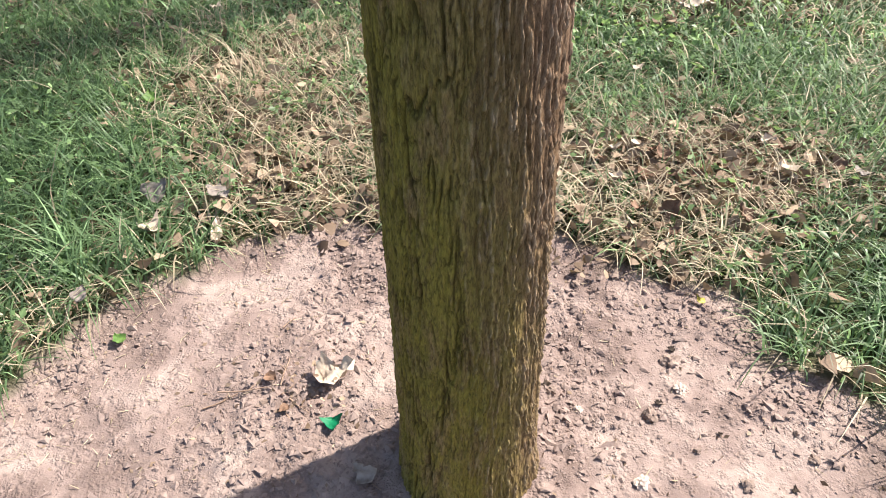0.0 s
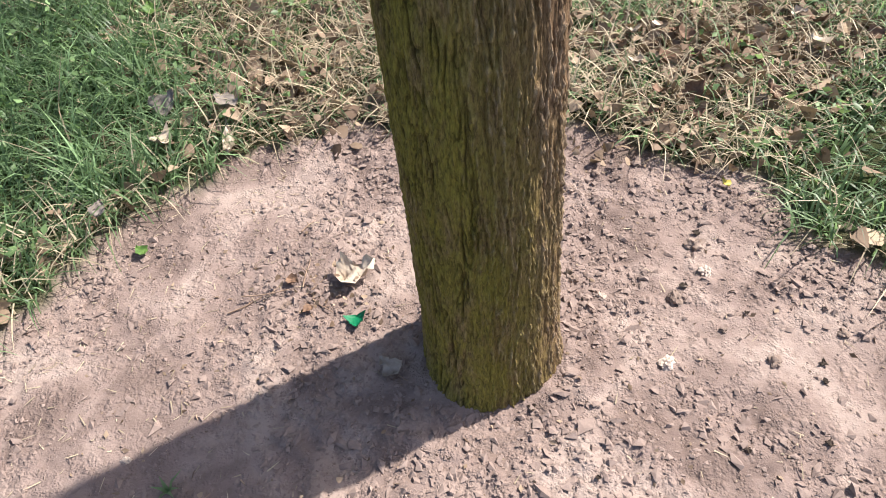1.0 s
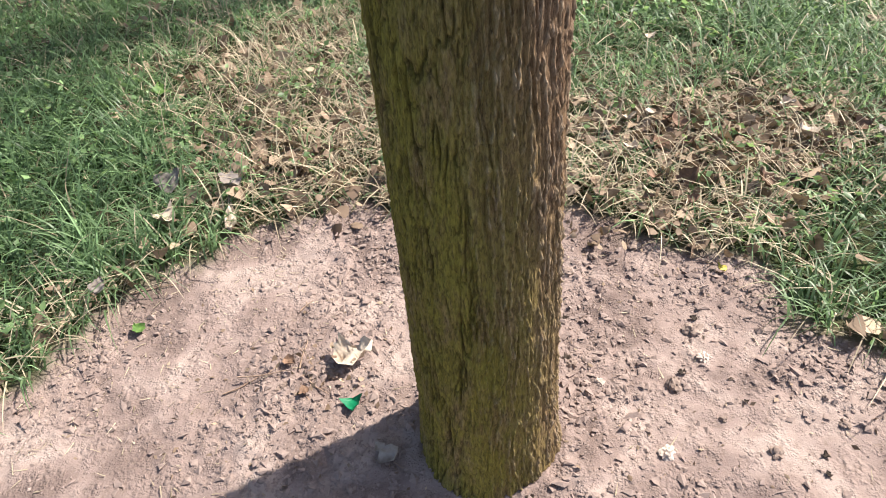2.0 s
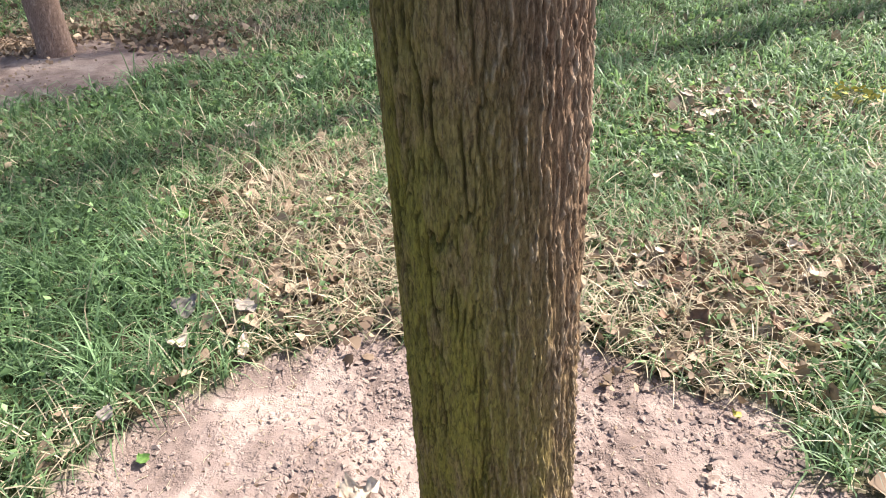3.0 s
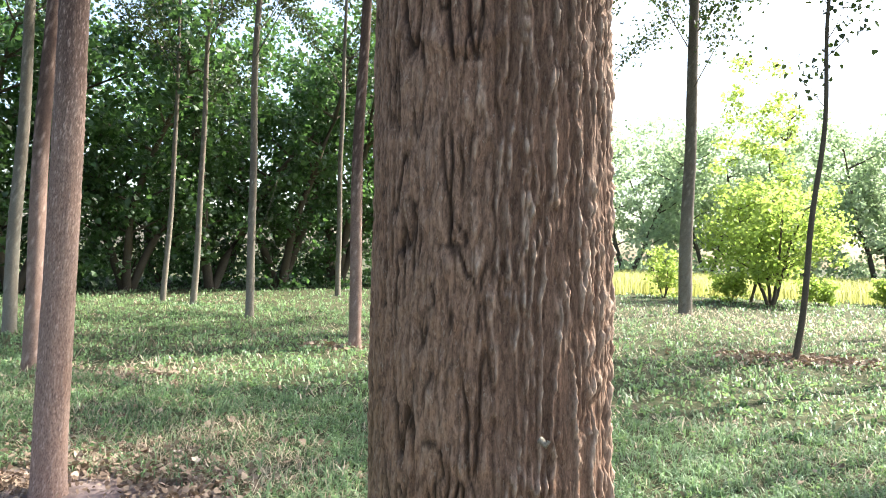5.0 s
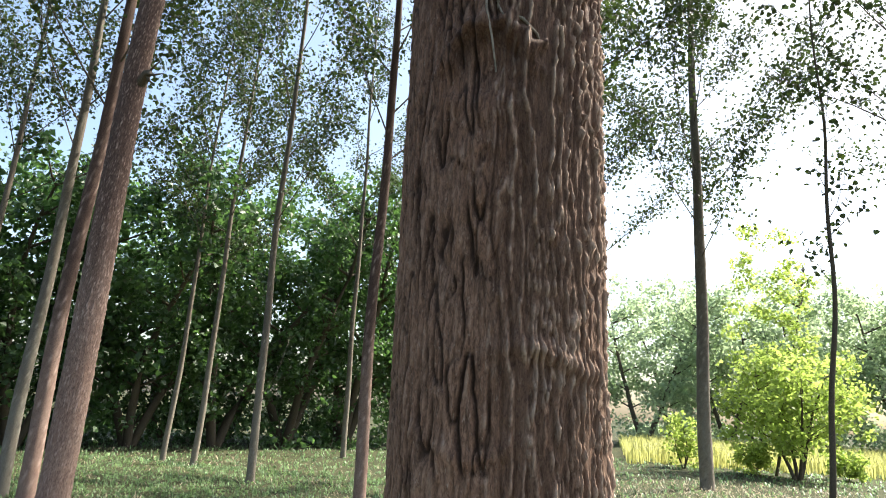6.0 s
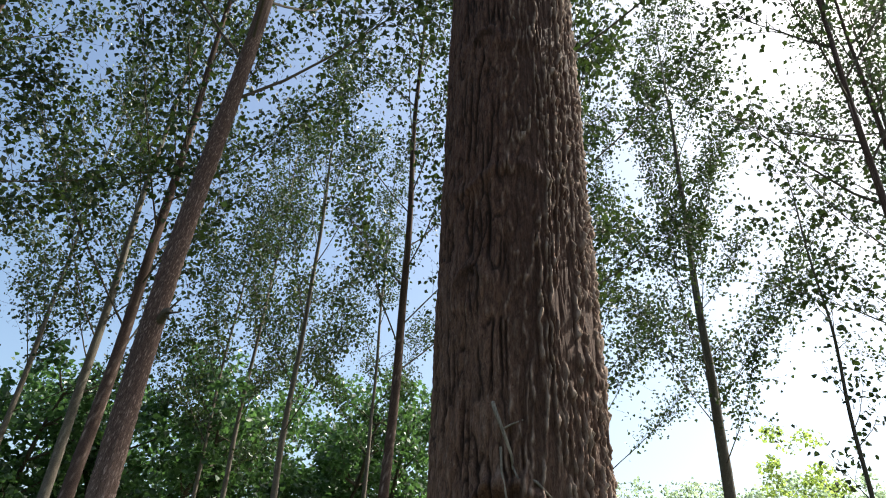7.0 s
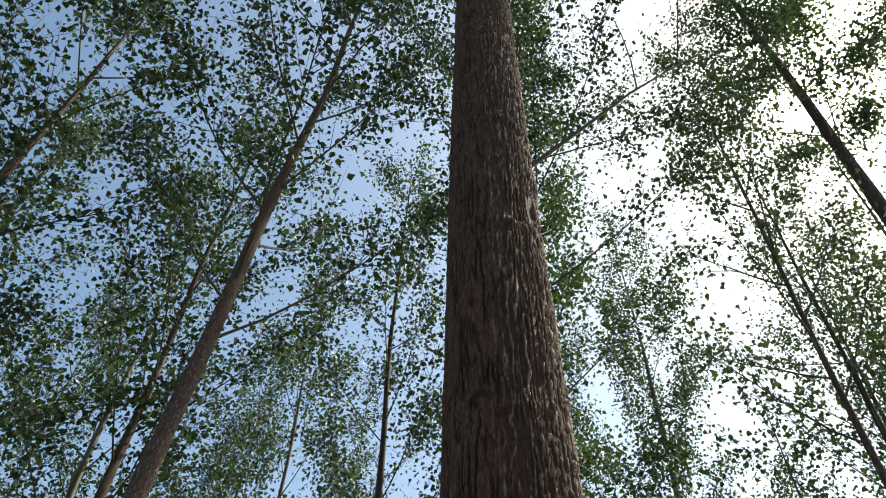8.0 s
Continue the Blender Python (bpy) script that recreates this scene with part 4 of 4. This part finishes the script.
def crumbs():
    """Loose bits of soil: rounded lumps and finer grit."""
    r = np.random.default_rng(540)
    octa = np.array([(1, 0, 0), (0, 1, 0), (-1, 0, 0), (0, -1, 0), (0, 0, 0.6), (0, 0, -0.5)])
    octa_f = np.array([(0, 1, 4), (1, 2, 4), (2, 3, 4), (3, 0, 4), (1, 0, 5), (2, 1, 5), (3, 2, 5), (0, 3, 5)])
    pile = Pile()
    for shape, faces, count, least, most, power in ((octa, octa_f, 12500, 0.0030, 0.0080, 3), (octa, octa_f, 3500, 0.0045, 0.0065, 2), (octa, octa_f, 16000, 0.0018, 0.0022, 1)):
        x, y = sow(r, count, 0.25, 1.95, lambda y: 1.2 + 0 * y)
        k = (soil_amount(x, y) > 0.6) & (r.random(len(x)) < 0.12 + 0.88 * smooth_step(-0.1, 0.25, perlin(x * 3.1, y * 3.1, x * 0 + 7.7))) & (np.hypot(x - TRUNK_X, y - TRUNK_Y) > 0.17)
        x, y = x[k], y[k]
        n = len(x)
        s = least + most * r.random(n) ** power
        v = (shape[None] + 0.30 * r.normal(size=(n, len(shape), 3))) * s[:, None, None] * np.stack([0.9 + 1.1 * r.random(n) ** 2, np.ones(n), 0.55 + 0.3 * r.random(n)], 1)[:, None]
        a = r.random(n) * 6.28
        rot = np.stack([np.stack([np.cos(a), -np.sin(a), 0 * a], 1), np.stack([np.sin(a), np.cos(a), 0 * a], 1), np.stack([0 * a, 0 * a, 1 + 0 * a], 1)], 1)
        v = np.einsum("nij,nkj->nki", rot, v) + np.stack([x, y, ground_height(x, y) + s * 0.3], 1)[:, None]
        pile.add(v.reshape(-1, 3), (faces[None] + (np.arange(n) * len(shape))[:, None, None]).reshape(-1, 3))
    thing("soil_crumbs", "loose crumbs of dry pinkish soil", "soil", kind="stuff", data=pile.mesh("soil_crumbs", CRUMB, False))


turf()
weeds()
straw()
litter()
crumbs()


# ---------------------------------------------------------------- small things on the ground
def on_ground(x, y, up=0.0):
    return float(ground_height(np.array([x]), np.array([y]))[0]) + up


def fallen_leaf(x, y, size, turn, curl, material, label, tilt=0.0, up=0.004, seed=0, slim=1.0, crumple=1.0):
    """A curled leaf with its stalk."""
    r = np.random.default_rng(seed)
    u, w = np.meshgrid(np.linspace(0, 1, 9), np.linspace(-1, 1, 7), indexing="ij")
    wide = 0.46 * slim * np.sin(np.pi * np.clip(u, 0, 1) ** 0.7) ** 0.8 * (1.1 - 0.5 * u) * (1 + 0.14 * crumple * r.normal(size=(9, 1)))
    px, py = w * wide, u
    pz = curl * (px ** 2 * 2.2 + 0.5 * (u - 0.5) ** 2) + crumple * (0.05 * np.sin(9 * u + 4 * w + seed) + 0.025 * r.normal(size=u.shape))
    v = np.stack([px, py - 0.5, pz - pz.min()], -1).reshape(-1, 3) * size
    top = fast_mesh("fallen_leaf", np.concatenate([v, v - (0, 0, 0.0012)]), np.concatenate([grid_faces(9, 7), grid_faces(9, 7)[:, ::-1] + 63]), material)
    ob = thing("fallen_leaf", label, "leaf", "fallen leaves", data=top)
    ob.matrix_basis = pose(x, y, on_ground(x, y, up), tilt, 0.4 * tilt, turn)
    pile = Pile()
    path = bowed((0, -0.5 * size, 0.02 * size), (0.2, -1, 0.15), size * 0.45, 0.2, r, 4, 0.15)
    pile.add(*tube(path, np.full(4, 0.0011), 5))
    part_of("stalk", pile.mesh("stalk", TWIG), ob)
    return ob


LEAVES = [
    (-0.262, 1.150, 0.105, 300, 0.9, PALE_LEAF, "crumpled bleached pale leaf on bare soil", 18), (-0.128, 0.885, 0.058, 60, 0.1, LEAF_GREY, "small pale dry leaf beside the trunk", 8),
    (-0.865, 1.153, 0.040, 60, 0.4, GREEN_LEAF, "small fresh green leaf on soil", 12), (0.654, 1.593, 0.032, 30, 0.4, YELLOW_LEAF, "small yellow leaf on soil", 10),
    (-0.955, 1.510, 0.070, 100, 0.6, PALE_LEAF, "pale dry leaf at the edge of the turf", 15), (-0.99, 1.22, 0.070, 10, 0.5, GREY_LEAF, "grey dry leaf at the edge of the turf", 25),
    (-1.02, 1.70, 0.12, 340, 0.6, GREY_LEAF, "large grey withered leaf at the edge of the turf", 40), (-0.84, 1.72, 0.11, 80, 0.6, GREY_LEAF, "large grey withered leaf at the edge of the turf", 20),
    (0.586, 1.919, 0.10, 320, 0.5, BROWN_LEAF, "curled brown leaf standing on edge in litter", 55), (0.80, 1.93, 0.09, 40, 0.6, BROWN_LEAF, "curled brown leaf in litter", 35),
    (0.517, 2.909, 0.085, 200, 0.5, PALE_LEAF, "bleached pale leaf lying on grass", 15), (-1.54, 3.233, 0.085, 120, 0.5, PALE_LEAF, "bleached pale leaf lying on grass", 15),
    (0.93, 3.98, 0.13, 220, 0.6, PALE_LEAF, "bleached pale leaf lying on grass", 10), (1.06, 3.85, 0.11, 20, 0.6, PALE_LEAF, "bleached pale leaf lying on grass", 25),
    (0.72, 3.95, 0.12, 70, 0.6, PALE_LEAF, "bleached pale leaf lying on grass", 15), (0.84, 3.72, 0.10, 300, 0.6, PALE_LEAF, "bleached pale leaf lying on grass", 20),
    (0.98, 2.20, 0.11, 60, 0.7, PALE_LEAF, "curled pale leaf in dry litter", 30), (1.22, 2.22, 0.10, 140, 0.6, GREY_LEAF, "grey withered leaf in dry litter", 20),
    (0.42, 2.05, 0.07, 210, 0.7, PALE_LEAF, "curled pale leaf in dry litter", 20), (-0.28, 1.86, 0.075, 90, 0.4, GREY_LEAF, "flat grey leaf at the foot of the straw", 8),
    (-1.35, 2.25, 0.10, 30, 0.5, GREEN_LEAF, "broad pale green leaf among weeds", 20), (-1.58, 4.02, 0.08, 30, 0.5, PALE_LEAF, "bleached pale leaf lying on grass", 15),
    (-3.1, 5.45, 0.12, 30, 0.6, PALE_LEAF, "pale dry leaf on the bare patch", 20), (-3.35, 5.55, 0.11, 130, 0.6, PALE_LEAF, "pale dry leaf on the bare patch", 30),
    (-3.62, 5.5, 0.12, 230, 0.6, BROWN_LEAF, "brown dry leaf on the bare patch", 30), (-4.3, 5.35, 0.13, 0, 0.6, PALE_LEAF, "pale dry leaf on the bare patch", 30),
    (-0.42, 1.10, 0.05, 250, 0.5, BROWN_LEAF, "small brown leaf scrap on bare soil", 10), (-0.36, 1.02, 0.04, 150, 0.5, BROWN_LEAF, "small brown leaf scrap on bare soil", 10),
]
spread_leaves = np.random.default_rng(660)
LEAVES += [(0.92 + 0.20 * a, 3.92 + 0.14 * b, 0.06 + 0.03 * abs(c), 90 * a + 200 * c, 0.6, PALE_LEAF, "small bleached leaf scrap lying on grass", 20) for a, b, c in spread_leaves.normal(size=(8, 3))]
LEAVES += [(-4.28 + 0.16 * a, 4.68 + 0.10 * b, 0.09 + 0.03 * abs(c), 90 * a + 200 * c, 0.8, BLACK_LEAF if c > -0.4 else BROWN_LEAF, "dark rotting leaf in debris beside a trunk", 35) for a, b, c in spread_leaves.normal(size=(16, 3))]
LEAVES += [(0.72 + 0.26 * a, 2.15 + 0.16 * b, 0.05 + 0.03 * abs(c), 90 * a + 200 * c, 0.7, PALE_LEAF if c > 0 else BROWN_LEAF, "small curled dry leaf in litter", 30) for a, b, c in spread_leaves.normal(size=(16, 3))]
for i, (lx, ly, sz, tn, cu, mt, words, tilt) in enumerate(LEAVES):
    fallen_leaf(lx, ly, sz if i < 5 else 0.74 * sz, tn, cu, mt, words, tilt, 0.012 + (0.06 if soil_amount(np.array(lx), np.array(ly)) < 0.3 else 0), 600 + i, crumple=2.2 if i < 2 else 1.2)
fallen_leaf(-0.79, 1.60, 0.13, 24, 0.5, PALE_LEAF, "long narrow bleached leaf at the edge of the turf", 14, 0.03, 650, 0.3)
for i, (lx, ly, sz, tn) in enumerate([(0.77, 0.834, 0.028, 80), (0.33, 0.70, 0.017, 10), (0.62, 0.80, 0.026, 170), (0.655, 1.145, 0.018, 40), (0.80, 1.03, 0.030, 120), (0.795, 0.985, 0.026, 20), (0.52, 1.21, 0.034, 90), (0.565, 1.40, 0.035, 70), (0.24, 1.36, 0.03, 30), (0.25, 1.215, 0.035, 150), (0.19, 0.845, 0.03, 70)]):
    fallen_leaf(lx, ly, 0.58 * sz, tn, 0.4, BLACK_LEAF, "small black leaf-shaped scrap on bare soil", 10, 0.003, 670 + i, 1.2, 1.6)
scrap = fallen_leaf(-0.232, 1.0, 0.042, 200, 0.5, SCRAP, "small scrap of dark green plastic on soil", 15, 0.006, 651, 1.3)
tagged(scrap, category="litter", group="scraps")
scrap.name = "plastic_scrap"


def lump(name, x, y, size, material, label, category, group, seed, sink=0.25):
    """An uneven, angular stone or clod."""
    bm = bmesh.new()
    bmesh.ops.create_icosphere(bm, subdivisions=3, radius=1)
    for v in bm.verts:
        k = 1 + 0.55 * noise.noise(v.co * 1.3 + Vector((seed, 0, 0))) + 0.40 * noise.noise(v.co * 3.1 + Vector((0, seed, 0))) + 0.2 * noise.noise(v.co * 7 + Vector((0, 0, seed)))
        v.co = Vector((v.co.x * k, v.co.y * k * 0.8, v.co.z * k * 0.62)) * size / 2
    me = bpy.data.meshes.new(name)
    bm.to_mesh(me)
    bm.free()
    me.materials.append(material)
    ob = thing(name, label, category, group, data=me)
    ob.matrix_basis = pose(x, y, on_ground(x, y, size * (0.31 - sink)), 0, 0, seed * 47)


for i, (lx, ly, sz) in enumerate([(0.473, 0.985, 0.036), (0.575, 1.261, 0.034), (0.33, 1.16, 0.026), (-0.62, 0.60, 0.02)]):
    lump("stone", lx, ly, sz, STONE, "small pale rounded stone on bare soil", "stone", "stones", i + 1)
lump("stone", -4.55, 5.14, 0.11, PALE_LEAF, "whitish stone lying in dark debris behind a trunk", "stone", "stones", 9)
CLODS = [(0.558, 1.355, 0.045), (0.70, 1.02, 0.032), (0.26, 1.20, 0.036), (0.235, 1.52, 0.035), (0.31, 1.60, 0.03), (0.50, 1.17, 0.04), 
         (-0.20, 1.62, 0.03), (-0.13, 1.52, 0.034), (-0.42, 1.03, 0.026), (0.86, 1.12, 0.028), (-0.31, 1.09, 0.03), (0.42, 1.66, 0.04), (0.57, 1.73, 0.045), (0.22, 1.36, 0.026), (0.60, 1.09, 0.018)]
for i, (lx, ly, sz) in enumerate(CLODS):
    lump("soil_clod", lx, ly, sz, CLOD, "dark broken soil clod on bare ground", "clod", "soil clods", i + 20)


def twig(x, y, length, turn, seed, thick=0.0022, up=0.004):
    r = np.random.default_rng(seed)
    pile = Pile()
    path = bowed((-length / 2, 0, 0), (1, 0, 0.02), length, 0, r, 8, 0.09)
    path[:, 2] = np.abs(path[:, 2]) * 0.3
    pile.add(*tube(path, np.linspace(thick, thick * 0.5, 8), 6))
    pile.add(*tube(bowed(path[4], (0.6, 0.8, 0.1), length * 0.25, 0, r, 4, 0.1), np.linspace(thick * 0.7, thick * 0.3, 4), 5))
    ob = thing("twig", "thin dry brown twig lying on the soil", "twig", "fallen twigs", data=pile.mesh("twig", TWIG))
    ob.matrix_basis = pose(x, y, on_ground(x, y, up), 0, 0, turn)


for i, (lx, ly, ln, tn) in enumerate([(-0.47, 1.05, 0.13, 12), (-0.37, 1.09, 0.08, 60), (-0.33, 1.04, 0.07, -30), (-0.40, 1.13, 0.09, 100), (-0.30, 1.11, 0.06, 20), (-0.36, 1.02, 0.05, 140), (-0.52, 1.02, 0.09, 35), (-0.46, 0.52, 0.12, 65), (-0.40, 0.45, 0.16, -25), (-0.30, 0.50, 0.14, 30), (-0.75, 1.62, 0.12, 40), (-0.52, 1.72, 0.16, 15),
                                      (0.45, 1.78, 0.16, -30), (0.9, 1.55, 0.14, -50), (-0.9, 1.30, 0.16, 25), (0.50, 0.62, 0.12, -25), (-0.45, 1.30, 0.05, 70), (0.55, 2.15, 0.25, 30), (0.95, 2.25, 0.22, -35)]):
    twig(lx, ly, ln, tn, 700 + i)


def weed_sprout(x, y, seed, count, size):
    """A low sprout of a few leaves on the bare soil."""
    r = np.random.default_rng(seed)
    ob = thing("weed_sprout", "low green sprout growing from bare soil", "weed", "sprouts", at=(x, y, on_ground(x, y)))
    for k in range(count):
        a = k * 2.4
        v, f = blades(np.zeros(1), np.zeros(1), np.zeros(1), np.array([size * (0.7 + 0.5 * r.random())]), np.array([0.009]), np.array([0.6]), np.array([a]), np.array([0.5]))
        part_of("blade", fast_mesh("blade", v, f, GRASS), ob)


for i, (lx, ly, c, sz) in enumerate([(-0.50, 0.55, 6, 0.06), (-0.40, 0.50, 5, 0.05), (0.40, 2.02, 9, 0.17), (0.44, 2.0, 7, 0.14), (0.66, 2.12, 8, 0.10)]):
    weed_sprout(lx, ly, 800 + i, c, sz)


def yellowing_weed(x, y):
    r = np.random.default_rng(830)
    ob = thing("yellow_weed", "low yellowing weed standing in green grass", "weed", at=(x, y, on_ground(x, y)))
    for k in range(7):
        a, reach_out = k * 2.4, 0.05 + 0.10 * r.random()
        pile = Pile()
        pile.add(*tube(bowed((0, 0, 0), (math.cos(a) * 0.6, math.sin(a) * 0.6, 1), 0.12 + reach_out, 0.05, r, 5, 0.1), np.linspace(0.002, 0.001, 5), 5))
        part_of("stem", pile.mesh("stem", GREEN_LEAF), ob)
        for _ in range(5):
            c = np.array([(np.cos(a) * reach_out + 0.03 * r.normal(), np.sin(a) * reach_out + 0.03 * r.normal(), 0.08 + 0.08 * r.random())])
            part_of("leaf", fast_mesh("leaf", *leaves(c, np.array([0.03 + 0.025 * r.random()]), r.normal(size=(1, 3)) * (1, 1, 0.4), r, OVAL, OVAL_F), YELLOW_LEAF), ob)


yellowing_weed(1.57, 3.97)


# ---------------------------------------------------------------- details on the near trunk
def trunk_details():
    """Broken twigs that stand and hang over the old branch scar, and small stubs on the rings."""
    for pts, thick, away in [([(-94, 2.682), (-92, 2.668), (-88, 2.640), (-85, 2.617), (-84.5, 2.598)], 0.0027, (0.018, 0.024, 0.022, 0.016, 0.004)),
                             ([(-89, 2.650), (-85, 2.655), (-79, 2.662)], 0.0016, (0.014, 0.014, 0.010)),
                             ([(-90.5, 2.628), (-90, 2.600), (-87, 2.560), (-85, 2.520)], 0.0017, (0.014, 0.018, 0.020, 0.016)),
                             ([(-85, 2.606), (-81, 2.585), (-76, 2.566)], 0.0014, (0.012, 0.016, 0.016)),
                             ([(-80, 2.596), (-73, 2.588), (-66, 2.572), (-62, 2.556)], 0.0022, (0.010, 0.014, 0.012, 0.004)),
                             ([(-82, 3.075), (-79, 3.082), (-75, 3.068)], 0.0042, (0.006, 0.010, 0.004)),
                             ([(-62, 1.752), (-60.5, 1.748), (-59.5, 1.752)], 0.0036, (0.004, 0.010, 0.010)),
                             ([(-80, 3.36), (-78, 3.372), (-76, 3.366)], 0.0040, (0.004, 0.011, 0.006))]:
        path = []
        for (deg, pz), out in zip(pts, away):
            ax, ay = main_stem(np.array(pz))
            rr = float(main_radius(np.array(pz))) + out
            path.append((float(ax) + rr * math.cos(radians(deg)), float(ay) + rr * math.sin(radians(deg)), pz + 0.03))
        pile = Pile()
        pile.add(*tube(path, thick * np.linspace(1.0, 0.6, len(path)), 7))
        part_of("dry_twig", pile.mesh("dry_twig", BARK_PALE), MAIN, "thin dry broken twig")


trunk_details()
